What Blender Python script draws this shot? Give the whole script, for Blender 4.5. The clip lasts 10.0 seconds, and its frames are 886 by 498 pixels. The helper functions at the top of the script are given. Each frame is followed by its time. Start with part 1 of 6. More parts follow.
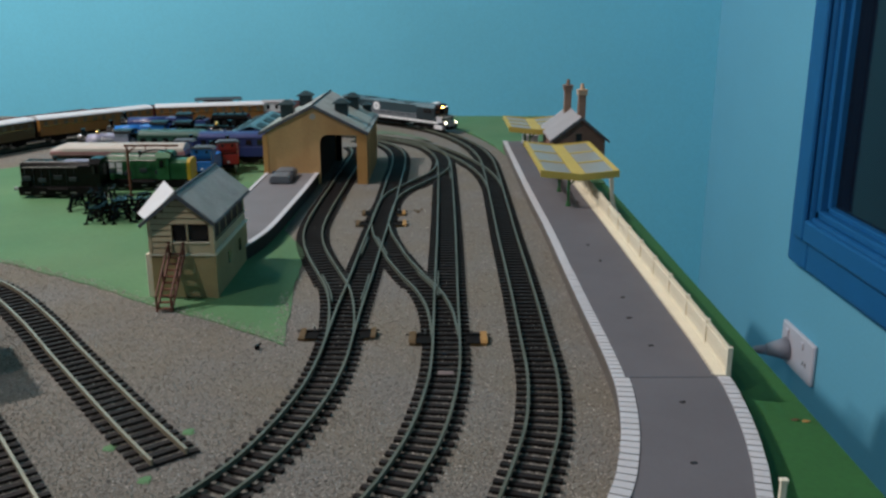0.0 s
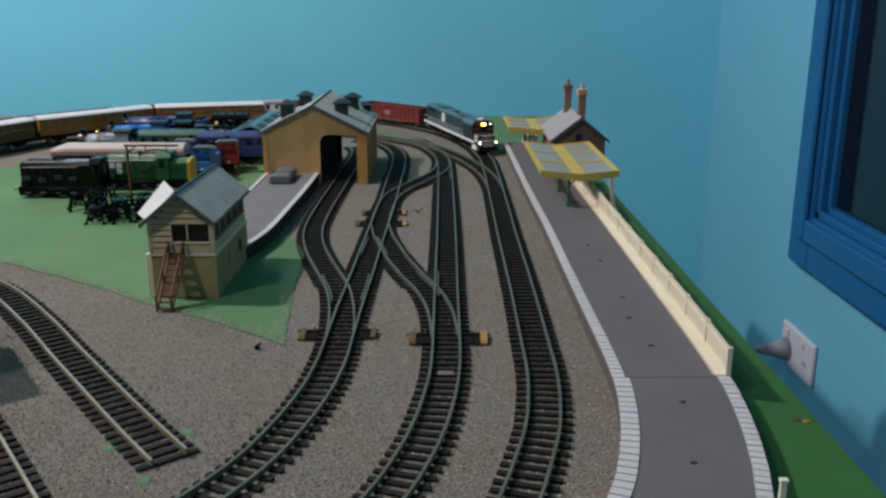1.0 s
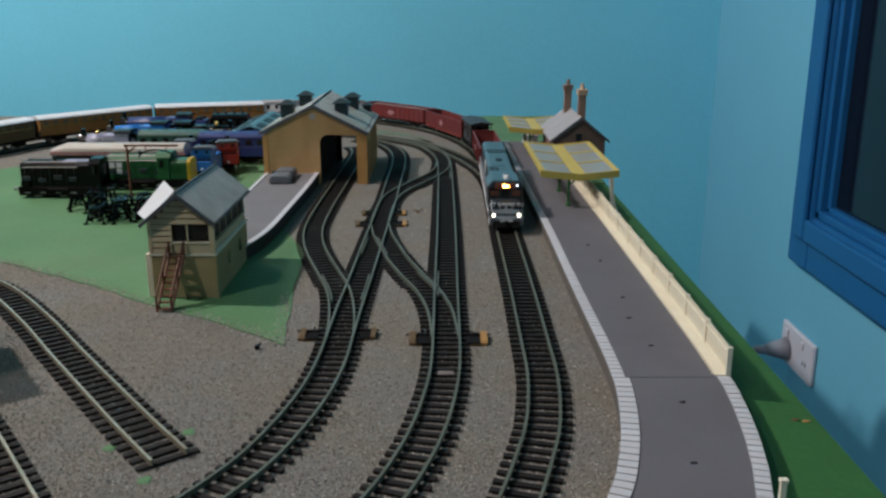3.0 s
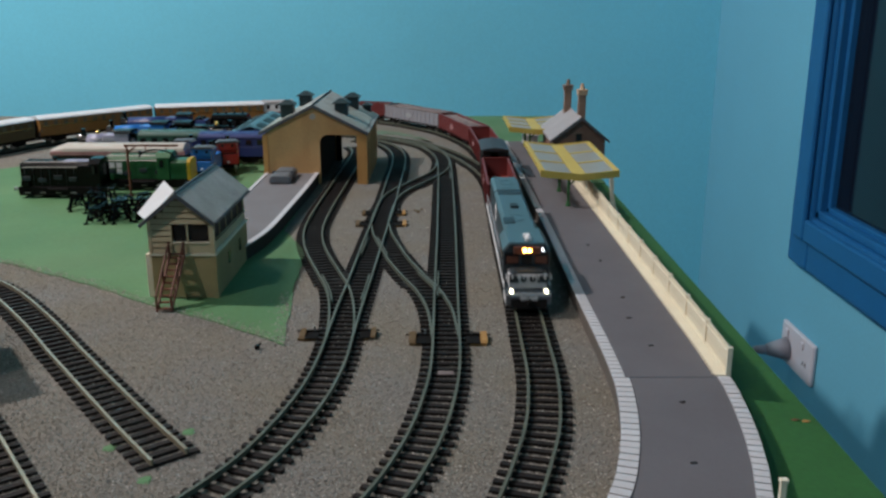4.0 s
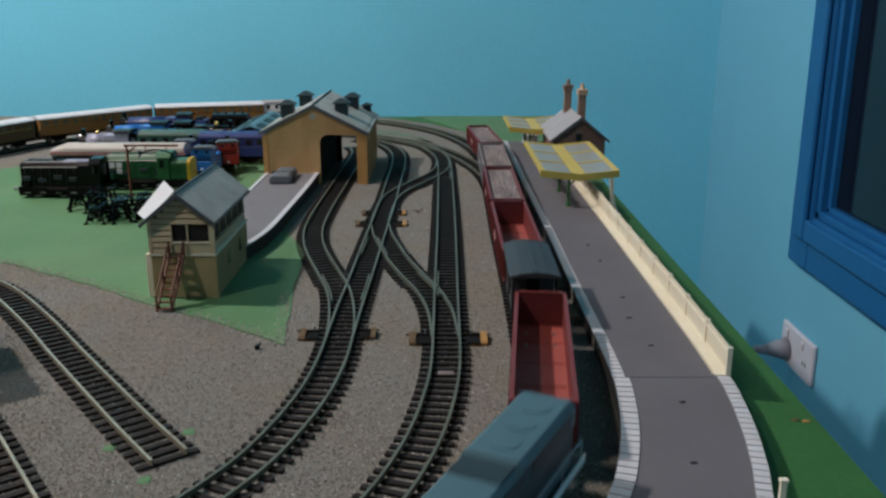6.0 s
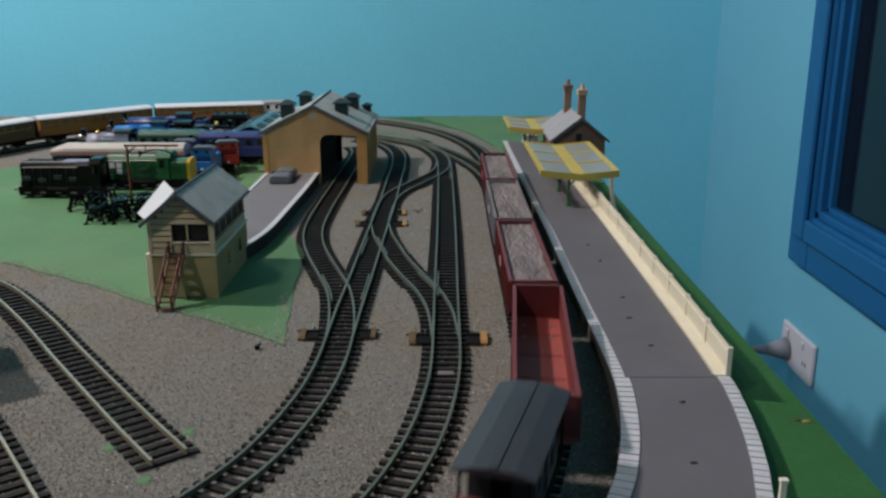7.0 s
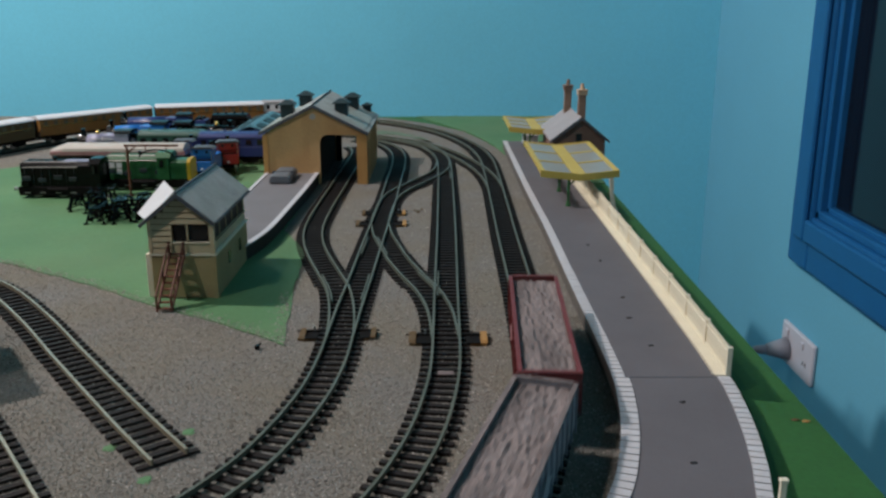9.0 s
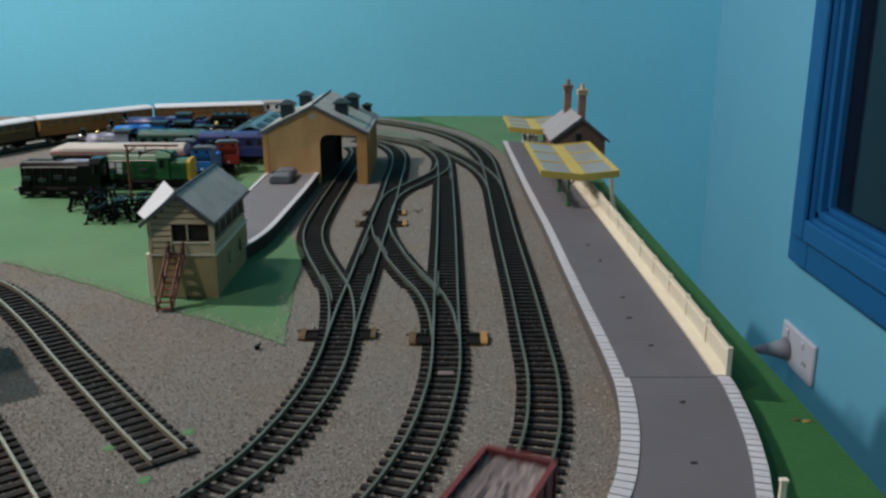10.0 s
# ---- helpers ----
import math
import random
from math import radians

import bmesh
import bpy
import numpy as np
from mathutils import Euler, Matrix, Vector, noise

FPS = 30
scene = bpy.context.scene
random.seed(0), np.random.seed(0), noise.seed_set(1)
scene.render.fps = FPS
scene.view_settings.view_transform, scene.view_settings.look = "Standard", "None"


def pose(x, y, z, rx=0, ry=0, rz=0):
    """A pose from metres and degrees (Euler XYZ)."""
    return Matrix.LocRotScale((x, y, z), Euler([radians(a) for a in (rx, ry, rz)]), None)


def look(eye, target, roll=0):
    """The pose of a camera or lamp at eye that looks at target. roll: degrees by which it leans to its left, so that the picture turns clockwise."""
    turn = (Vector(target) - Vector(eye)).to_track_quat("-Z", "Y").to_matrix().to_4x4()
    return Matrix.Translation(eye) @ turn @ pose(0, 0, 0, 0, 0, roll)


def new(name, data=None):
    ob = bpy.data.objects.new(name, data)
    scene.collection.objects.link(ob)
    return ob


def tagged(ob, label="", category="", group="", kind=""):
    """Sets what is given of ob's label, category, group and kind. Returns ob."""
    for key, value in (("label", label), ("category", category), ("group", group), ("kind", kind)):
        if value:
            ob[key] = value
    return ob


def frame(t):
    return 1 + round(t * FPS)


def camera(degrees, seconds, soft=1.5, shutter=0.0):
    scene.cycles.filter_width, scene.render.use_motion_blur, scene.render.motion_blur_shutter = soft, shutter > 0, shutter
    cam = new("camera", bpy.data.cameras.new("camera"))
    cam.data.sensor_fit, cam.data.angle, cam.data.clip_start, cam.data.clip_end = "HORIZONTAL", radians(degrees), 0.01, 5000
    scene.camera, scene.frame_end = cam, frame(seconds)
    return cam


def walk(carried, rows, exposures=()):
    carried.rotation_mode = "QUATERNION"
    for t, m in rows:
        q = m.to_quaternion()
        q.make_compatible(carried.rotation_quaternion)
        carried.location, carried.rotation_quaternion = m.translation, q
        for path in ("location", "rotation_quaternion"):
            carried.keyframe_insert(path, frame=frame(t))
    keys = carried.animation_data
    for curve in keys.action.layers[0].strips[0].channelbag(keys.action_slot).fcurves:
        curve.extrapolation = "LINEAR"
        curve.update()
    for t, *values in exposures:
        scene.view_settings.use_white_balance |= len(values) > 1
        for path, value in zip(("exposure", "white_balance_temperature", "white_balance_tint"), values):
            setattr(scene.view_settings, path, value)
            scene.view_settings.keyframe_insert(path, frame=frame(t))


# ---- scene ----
# A model railway on a green baseboard in a blue room. x to the right, y away from the camera, table top at z = 0.
cam = camera(53.66, 10.0, soft=2.6, shutter=0.7)
EYE = (0.0, 0.0, 0.204)
AHEAD = (0.0, math.cos(radians(15.75)), 0.204 - math.sin(radians(15.75)))
walk(cam, [(0.0, look(EYE, AHEAD)), (10.0, look(EYE, AHEAD))], exposures=[(0.0, 0.0), (10.0, 0.0)])

# ---- light: night outside, ceiling downlights in a row beside the table, the middle one the strongest ----
world = bpy.data.worlds.new("night")
world.use_nodes = True
world.node_tree.nodes["Background"].inputs["Color"].default_value = (0.010, 0.012, 0.018, 1)
world.node_tree.nodes["Background"].inputs["Strength"].default_value = 0.3
scene.world = world


def downlight(name, place, target, watts, radius, tint, cone=160, blend=0.25):
    """A wide ceiling downlight."""
    d = bpy.data.lights.new(name, "SPOT")
    d.energy, d.shadow_soft_size, d.color = watts, radius, tint
    d.spot_size, d.spot_blend = radians(cone), blend
    ob = new(name, d)
    ob.matrix_world = look(place, target)
    return ob


downlight("ceiling_downlight", (-1.48, 0.82, 1.62), (-1.25, 0.95, 0.0), 152.0, 0.045, (1.0, 0.895, 0.862))
downlight("ceiling_downlight", (-1.25, 1.98, 1.62), (-1.05, 1.80, 0.0), 22.0, 0.045, (1.0, 0.895, 0.862))
downlight("ceiling_downlight", (-1.05, -0.45, 1.62), (-0.80, -0.20, 0.0), 38.0, 0.045, (1.0, 0.895, 0.862))

# ---- materials ----
def material(name, color, rough=0.6, metal=0.0, vary=0.12, size=60.0, fine=900.0, bump=0.15, dirt=None, dirt_amount=0.0, per_object=0.0, per_island=0.0, emit=0.0, coat=0.0, stretch=(1, 1, 1), spec=0.5, tint=None, tint_size=30.0):
    """A surface with grain at two scales, optional stains of another colour, and a slight relief."""
    m = bpy.data.materials.new(name)
    m.use_nodes = True
    nt = m.node_tree
    N, L = nt.nodes, nt.links
    b = N["Principled BSDF"]
    b.inputs["Roughness"].default_value = rough
    b.inputs["Metallic"].default_value = metal
    b.inputs["Specular IOR Level"].default_value = spec
    b.inputs["Coat Weight"].default_value = coat
    co = N.new("ShaderNodeTexCoord")
    mp = N.new("ShaderNodeMapping")
    mp.inputs["Scale"].default_value = stretch
    L.new(co.outputs["Object"], mp.inputs["Vector"])
    big, small = N.new("ShaderNodeTexNoise"), N.new("ShaderNodeTexNoise")
    for node, s, detail in ((big, size, 4), (small, fine, 3)):
        node.inputs["Scale"].default_value, node.inputs["Detail"].default_value = s, detail
        L.new(mp.outputs["Vector"], node.inputs["Vector"])
    add = N.new("ShaderNodeMath")
    add.operation = "ADD"
    L.new(big.outputs["Fac"], add.inputs[0])
    L.new(small.outputs["Fac"], add.inputs[1])
    level = add.outputs[0]
    for amount, source in ((per_object, "ShaderNodeObjectInfo"), (per_island, "ShaderNodeNewGeometry")):
        if amount:
            info = N.new(source)
            mul = N.new("ShaderNodeMath")
            mul.operation = "MULTIPLY_ADD"
            mul.inputs[1].default_value = amount
            L.new(info.outputs["Random" if source == "ShaderNodeObjectInfo" else "Random Per Island"], mul.inputs[0])
            L.new(level, mul.inputs[2])
            level = mul.outputs[0]
    span = N.new("ShaderNodeMapRange")
    extra = per_object + per_island
    span.inputs["From Min"].default_value, span.inputs["From Max"].default_value = 0.6, 1.4 + extra
    span.inputs["To Min"].default_value, span.inputs["To Max"].default_value = 1 - vary, 1 + vary
    L.new(level, span.inputs["Value"])
    tone = N.new("ShaderNodeMix")
    tone.data_type, tone.blend_type = "RGBA", "MULTIPLY"
    tone.inputs["Factor"].default_value = 1.0
    tone.inputs["A"].default_value = (*color, 1)
    L.new(span.outputs["Result"], tone.inputs["B"])
    out = tone.outputs["Result"]
    if dirt:
        patch = N.new("ShaderNodeTexNoise")
        patch.inputs["Scale"].default_value, patch.inputs["Detail"].default_value = size * 0.6, 6
        L.new(mp.outputs["Vector"], patch.inputs["Vector"])
        ramp = N.new("ShaderNodeMapRange")
        ramp.inputs["From Min"].default_value, ramp.inputs["From Max"].default_value = 0.45, 0.75
        ramp.inputs["To Max"].default_value = dirt_amount
        L.new(patch.outputs["Fac"], ramp.inputs["Value"])
        mix = N.new("ShaderNodeMix")
        mix.data_type = "RGBA"
        mix.inputs["B"].default_value = (*dirt, 1)
        L.new(ramp.outputs["Result"], mix.inputs["Factor"])
        L.new(out, mix.inputs["A"])
        out = mix.outputs["Result"]
    if tint:
        wide = N.new("ShaderNodeTexNoise")
        wide.inputs["Scale"].default_value, wide.inputs["Detail"].default_value = tint_size, 5
        L.new(co.outputs["Object"], wide.inputs["Vector"])
        fade = N.new("ShaderNodeMapRange")
        fade.inputs["From Min"].default_value, fade.inputs["From Max"].default_value = 0.38, 0.64
        L.new(wide.outputs["Fac"], fade.inputs["Value"])
        hue = N.new("ShaderNodeMix")
        hue.data_type, hue.blend_type = "RGBA", "MULTIPLY"
        hue.inputs["B"].default_value = (*tint, 1)
        L.new(fade.outputs["Result"], hue.inputs["Factor"])
        L.new(out, hue.inputs["A"])
        out = hue.outputs["Result"]
    L.new(out, b.inputs["Base Color"])
    if emit:
        b.inputs["Emission Color"].default_value = (*color, 1)
        b.inputs["Emission Strength"].default_value = emit
    if bump:
        bp = N.new("ShaderNodeBump")
        bp.inputs["Strength"].default_value, bp.inputs["Distance"].default_value = bump, 0.0006
        L.new(add.outputs[0], bp.inputs["Height"])
        L.new(bp.outputs["Normal"], b.inputs["Normal"])
    return m


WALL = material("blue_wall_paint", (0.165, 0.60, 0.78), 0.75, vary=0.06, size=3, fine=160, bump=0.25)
# darker copy of the wall blue: the side wall's shade is in the colour
WALL_SHADED = material("shaded_blue_wall_paint", (0.15, 0.46, 0.62), 0.75, vary=0.06, size=3, fine=160, bump=0.25)
CEILING = material("white_ceiling_paint", (0.42, 0.42, 0.41), 0.9, vary=0.04, size=4, fine=90)
CARPET = material("grey_carpet", (0.05, 0.05, 0.055), 0.95, vary=0.2, size=12, fine=500)
FRAME_BLUE = material("glossy_blue_frame_paint", (0.010, 0.11, 0.30), 0.35, vary=0.10, size=20, fine=200, bump=0.1)
GLASS_DARK = material("night_window_glass", (0.006, 0.008, 0.012), 0.08, vary=0.1, bump=0)
WHITE_PLASTIC = material("white_socket_plastic", (0.62, 0.60, 0.66), 0.4, vary=0.05, bump=0.05)
GREY_PLASTIC = material("grey_plug_plastic", (0.30, 0.31, 0.36), 0.5, vary=0.08, bump=0.05)
GREEN = material("green_board_paint", (0.085, 0.205, 0.085), 0.8, vary=0.16, size=9, fine=300, bump=0.3, dirt=(0.115, 0.19, 0.085), dirt_amount=0.6, tint=(0.84, 0.92, 0.9), tint_size=14)
GREEN_DEEP = material("deep_green_edge_paint", (0.024, 0.112, 0.024), 0.7, vary=0.2, size=14, fine=300, bump=0.3)
GREEN_WORN = material("worn_green_flock", (0.105, 0.165, 0.105), 0.9, vary=0.3, size=40, fine=700, bump=0.4, dirt=(0.16, 0.155, 0.13), dirt_amount=0.9)
BALLAST = material("grey_ballast_bed", (0.168, 0.162, 0.148), 0.95, vary=0.24, size=700, fine=1800, bump=0.7, dirt=(0.186, 0.179, 0.156), dirt_amount=0.5, tint=(1.0, 0.945, 0.835), tint_size=13)
GRAIN = material("ballast_grains", (0.230, 0.223, 0.205), 0.9, vary=0.5, size=200, fine=900, per_island=2.0, tint=(1.0, 0.945, 0.835), tint_size=13)
GRIT = material("pale_ballast_grit", (0.42, 0.40, 0.36), 0.85, vary=0.5, size=200, fine=900, per_island=1.5)
SLEEPER = material("black_plastic_sleeper", (0.017, 0.0145, 0.0140), 0.7, spec=0.16, vary=0.3, size=200, fine=1500, per_object=0.6)
RAIL = material("weathered_nickel_rail", (0.105, 0.118, 0.092), 0.42, metal=0.05, spec=0.28, vary=0.25, size=60, fine=700, dirt=(0.07, 0.085, 0.065), dirt_amount=0.8)
RAIL_BRIGHT = material("bright_nickel_rail", (0.25, 0.225, 0.16), 0.4, metal=0.3, vary=0.2, size=60, fine=700, dirt=(0.22, 0.2, 0.14), dirt_amount=0.6)
PLATFORM = material("grey_platform_card", (0.119, 0.115, 0.128), 0.85, vary=0.10, size=30, fine=1200, bump=0.2, dirt=(0.098, 0.094, 0.104), dirt_amount=0.5)
DOCK_GREY = material("light_grey_dock_card", (0.165, 0.160, 0.170), 0.8, vary=0.12, size=30, fine=1200, bump=0.2)
PLATFORM_WHITE = material("white_edging_slab", (0.52, 0.525, 0.55), 0.7, vary=0.12, size=60, fine=800, per_object=0.5)
# tan taken darker, so the shadow along the track side is partly in the colour
PLATFORM_SIDE_SHADED = material("shaded_tan_platform_side", (0.10, 0.088, 0.078), 0.9, vary=0.25, size=80, fine=900)
SCREW = material("dark_screw_hole", (0.02, 0.018, 0.02), 0.7)
CREAM = material("cream_moulded_plastic", (0.76, 0.71, 0.56), 0.55, vary=0.08, size=70, fine=700)
STONE = material("tan_stone_card", (0.60, 0.37, 0.165), 0.85, vary=0.16, size=45, fine=900, bump=0.3, dirt=(0.46, 0.235, 0.085), dirt_amount=0.8, stretch=(1, 1, 0.4))
STONE_EDGE = material("pale_tan_quoin", (0.50, 0.27, 0.09), 0.85, vary=0.14, size=45, fine=900)
SLATE = material("grey_slate_roof", (0.34, 0.365, 0.355), 0.7, vary=0.32, size=60, fine=800, bump=0.4, dirt=(0.27, 0.31, 0.27), dirt_amount=0.7)
SLATE_PALE = material("pale_green_grey_sheet", (0.33, 0.37, 0.33), 0.55, vary=0.2, size=50, fine=700, dirt=(0.24, 0.27, 0.25), dirt_amount=0.7)
SLATE_DARK = material("dark_barge_board", (0.075, 0.085, 0.10), 0.6, vary=0.15)
SLATE_MAUVE = material("mauve_slate_roof", (0.33, 0.31, 0.318), 0.6, vary=0.15, size=60, fine=800)
TEAL_DARK = material("dark_teal_vent", (0.010, 0.030, 0.036), 0.5, vary=0.2)
TEAL_ROOF = material("teal_roof_sheet", (0.085, 0.20, 0.24), 0.45, vary=0.15)
# near-black stand-in for shade, in dim interiors and on the dock side
SHADE_DARK = material("dark_shade", (0.02, 0.018, 0.016), 0.9)
BOARD_CREAM = material("cream_weatherboard", (0.56, 0.47, 0.30), 0.7, vary=0.12, size=50, fine=800, per_object=0.4, dirt=(0.40, 0.34, 0.20), dirt_amount=0.5)
LOWER_TAN = material("tan_brick_lower_wall", (0.36, 0.28, 0.14), 0.85, vary=0.18, size=60, fine=900, dirt=(0.22, 0.20, 0.09), dirt_amount=0.6)
RUST = material("rust_red_stair_plastic", (0.14, 0.045, 0.025), 0.6, vary=0.2)
BRICK = material("brown_brick_wall", (0.20, 0.115, 0.085), 0.85, vary=0.2, size=90, fine=900)
BRICK_CHIMNEY = material("chimney_brick", (0.23, 0.155, 0.115), 0.85, vary=0.2, size=120, fine=900)
CHIMNEY_TAN = material("tan_chimney_cap", (0.52, 0.38, 0.26), 0.8, vary=0.15, size=90)
CANOPY_YELLOW = material("yellow_canopy_frame", (0.56, 0.43, 0.09), 0.5, vary=0.1, size=60)
CANOPY_PANE = material("milky_canopy_pane", (0.31, 0.31, 0.28), 0.3, vary=0.1)
POST_GREEN = material("green_canopy_post", (0.02, 0.11, 0.035), 0.5, vary=0.15)
BLACK = material("satin_black_plastic", (0.0028, 0.0028, 0.0032), 0.2, vary=0.3, size=100, spec=0.17, bump=0.05)
BLACK_MATT = material("matt_black_underframe", (0.006, 0.0055, 0.0055), 0.8, spec=0.12, vary=0.3)
METAL = material("wheel_steel", (0.35, 0.34, 0.32), 0.35, metal=0.8)
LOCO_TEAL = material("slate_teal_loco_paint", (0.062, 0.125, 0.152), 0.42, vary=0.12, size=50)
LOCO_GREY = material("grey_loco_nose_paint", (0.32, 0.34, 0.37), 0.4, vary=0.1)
# hood teal at under half strength, the shade of the hood's sides painted in
LOCO_SIDE_SHADED = material("shaded_teal_hood_side", (0.030, 0.054, 0.066), 0.45, vary=0.15)
LOCO_NOSE = material("pale_grey_nose_paint", (0.52, 0.54, 0.57), 0.4, vary=0.1)
LOCO_MID = material("mid_grey_loco_side", (0.13, 0.15, 0.17), 0.45, vary=0.15)
LOCO_WHITE = material("white_sill_stripe", (0.74, 0.75, 0.76), 0.45, vary=0.06)
LOCO_DARK = material("dark_loco_side", (0.018, 0.028, 0.035), 0.45, vary=0.15)
GLASS = material("dark_cab_glass", (0.015, 0.016, 0.018), 0.12, vary=0.1, bump=0)
LAMP_WARM = material("amber_headlight", (1.0, 0.50, 0.09), 0.4, emit=30.0, vary=0.02, bump=0)
LAMP_WHITE = material("white_ditch_light", (1.0, 0.90, 0.62), 0.4, emit=9.0, vary=0.02, bump=0)
LAMP_COOL = material("cool_white_marker_light", (0.9, 0.92, 1.0), 0.4, emit=6.0, vary=0.02, bump=0)
WAGON_RED = material("oxide_red_wagon_paint", (0.16, 0.028, 0.028), 0.5, vary=0.18, size=60, dirt=(0.13, 0.03, 0.03), dirt_amount=0.5)
WAGON_FLOOR = material("pale_red_wagon_floor", (0.32, 0.070, 0.056), 0.6, vary=0.22, size=40)
WAGON_GREY = material("pale_grey_wagon_paint", (0.25, 0.255, 0.285), 0.5, vary=0.12)
ROOF_GREY = material("charcoal_wagon_roof", (0.034, 0.033, 0.038), 0.5, vary=0.2)
LOAD = material("grey_brown_scrap_load", (0.195, 0.165, 0.162), 0.9, vary=0.5, size=160, fine=900, bump=1.0, dirt=(0.10, 0.085, 0.085), dirt_amount=0.9, stretch=(0.22, 1, 1))
TEAK = material("varnished_teak_side", (0.24, 0.115, 0.028), 0.4, vary=0.25, size=80, stretch=(4, 1, 1))
COACH_ROOF = material("white_coach_roof", (0.62, 0.64, 0.66), 0.5, vary=0.06)
PANE = material("pale_coach_window", (0.15, 0.14, 0.10), 0.2, vary=0.3, per_object=0.8, bump=0)
PANE_DEEP = material("matt_dark_pane", (0.012, 0.012, 0.013), 0.45, vary=0.1, spec=0.15, bump=0)
BRASS = material("polished_brass", (0.75, 0.48, 0.16), 0.25, metal=0.9)
GREEN_LOCO = material("brunswick_green_paint", (0.018, 0.105, 0.034), 0.4, vary=0.12)
YELLOW = material("warning_yellow_paint", (0.56, 0.34, 0.02), 0.45, vary=0.1)
BLUE = material("bright_blue_paint", (0.02, 0.16, 0.50), 0.4, vary=0.12)
NAVY = material("navy_blue_paint", (0.020, 0.038, 0.15), 0.4, vary=0.15)
LILAC = material("lilac_grey_paint", (0.30, 0.30, 0.42), 0.4, vary=0.12)
PINK = material("faded_pink_panel", (0.36, 0.18, 0.19), 0.5, vary=0.12)
PALE = material("pale_cream_roof", (0.44, 0.41, 0.36), 0.5, vary=0.08)
RED = material("post_red_paint", (0.30, 0.018, 0.016), 0.45, vary=0.12)
DARK_GREEN = material("dark_green_paint", (0.03, 0.085, 0.065), 0.4, vary=0.15)
WOOD_OCHRE = material("bare_ochre_wood", (0.36, 0.20, 0.06), 0.75, vary=0.2, size=60, stretch=(1, 4, 1))
WOOD_DARK = material("dark_brown_wood", (0.10, 0.062, 0.022), 0.75, vary=0.25, size=60)

# ---- mesh helpers ----
def part(name, bm, mat, parent=None, label="", smooth=False):
    """Links a bmesh as one mesh object under a thing or a part."""
    me = bpy.data.meshes.new(name)
    bmesh.ops.recalc_face_normals(bm, faces=bm.faces)
    if smooth:
        for f in bm.faces:
            f.smooth = True
    bm.to_mesh(me)
    bm.free()
    me.materials.append(mat)
    ob = new(name, me)
    if parent:
        ob.parent = parent
    if label:
        ob["label"] = label
    return ob


def piece(name, me, parent, m):
    """An object of its own on a mesh that is shared with its like."""
    ob = new(name, me)
    ob.parent = parent
    ob.matrix_basis = m
    return ob


def shared(name, bm, mat):
    me = bpy.data.meshes.new(name)
    bmesh.ops.recalc_face_normals(bm, faces=bm.faces)
    bm.to_mesh(me)
    bm.free()
    me.materials.append(mat)
    return me


def thing(name, label, category, group="", m=None, kind=""):
    ob = tagged(new(name), label, category, group, kind)
    if m is not None:
        ob.matrix_basis = m
    return ob


def box(x0, x1, y0, y1, z0, z1, bevel=0.0, bm=None):
    bm = bm or bmesh.new()
    v = [bm.verts.new(p) for p in ((x0, y0, z0), (x1, y0, z0), (x1, y1, z0), (x0, y1, z0), (x0, y0, z1), (x1, y0, z1), (x1, y1, z1), (x0, y1, z1))]
    faces = [bm.faces.new([v[i] for i in q]) for q in ((3, 2, 1, 0), (4, 5, 6, 7), (0, 1, 5, 4), (1, 2, 6, 5), (2, 3, 7, 6), (3, 0, 4, 7))]
    if bevel:
        edges = list({e for f in faces for e in f.edges})
        bmesh.ops.bevel(bm, geom=edges, offset=bevel, segments=2, affect="EDGES", profile=0.5)
    return bm


def rod(a, b, r, n=10, r2=None, bm=None):
    bm = bm or bmesh.new()
    a, b = Vector(a), Vector(b)
    turn = (b - a).to_track_quat("Z", "Y").to_matrix()
    rings = []
    for c, rr in ((a, r), (b, r if r2 is None else r2)):
        rings.append([bm.verts.new(c + turn @ Vector((rr * math.cos(2 * math.pi * i / n), rr * math.sin(2 * math.pi * i / n), 0))) for i in range(n)])
    for i in range(n):
        bm.faces.new((rings[0][i], rings[0][(i + 1) % n], rings[1][(i + 1) % n], rings[1][i]))
    bm.faces.new(rings[0][::-1])
    bm.faces.new(rings[1])
    return bm


def prism(points, axis, a, b, bm=None, bevel=0.0):
    """A polygon drawn in the plane across an axis, drawn out from a to b along it. axis x: (y, z), y: (x, z), z: (x, y)."""
    bm = bm or bmesh.new()

    def at(p, c):
        return {"x": (c, *p), "y": (p[0], c, p[1]), "z": (*p, c)}[axis]
    lo = [bm.verts.new(at(p, a)) for p in points]
    hi = [bm.verts.new(at(p, b)) for p in points]
    n = len(points)
    faces = [bm.faces.new(lo), bm.faces.new(hi[::-1])]
    for i in range(n):
        faces.append(bm.faces.new((lo[i], hi[i], hi[(i + 1) % n], lo[(i + 1) % n])))
    if bevel:
        bmesh.ops.recalc_face_normals(bm, faces=faces)
        edges = list({e for f in faces for e in f.edges})
        bmesh.ops.bevel(bm, geom=edges, offset=bevel, segments=2, affect="EDGES", profile=0.5)
    return bm


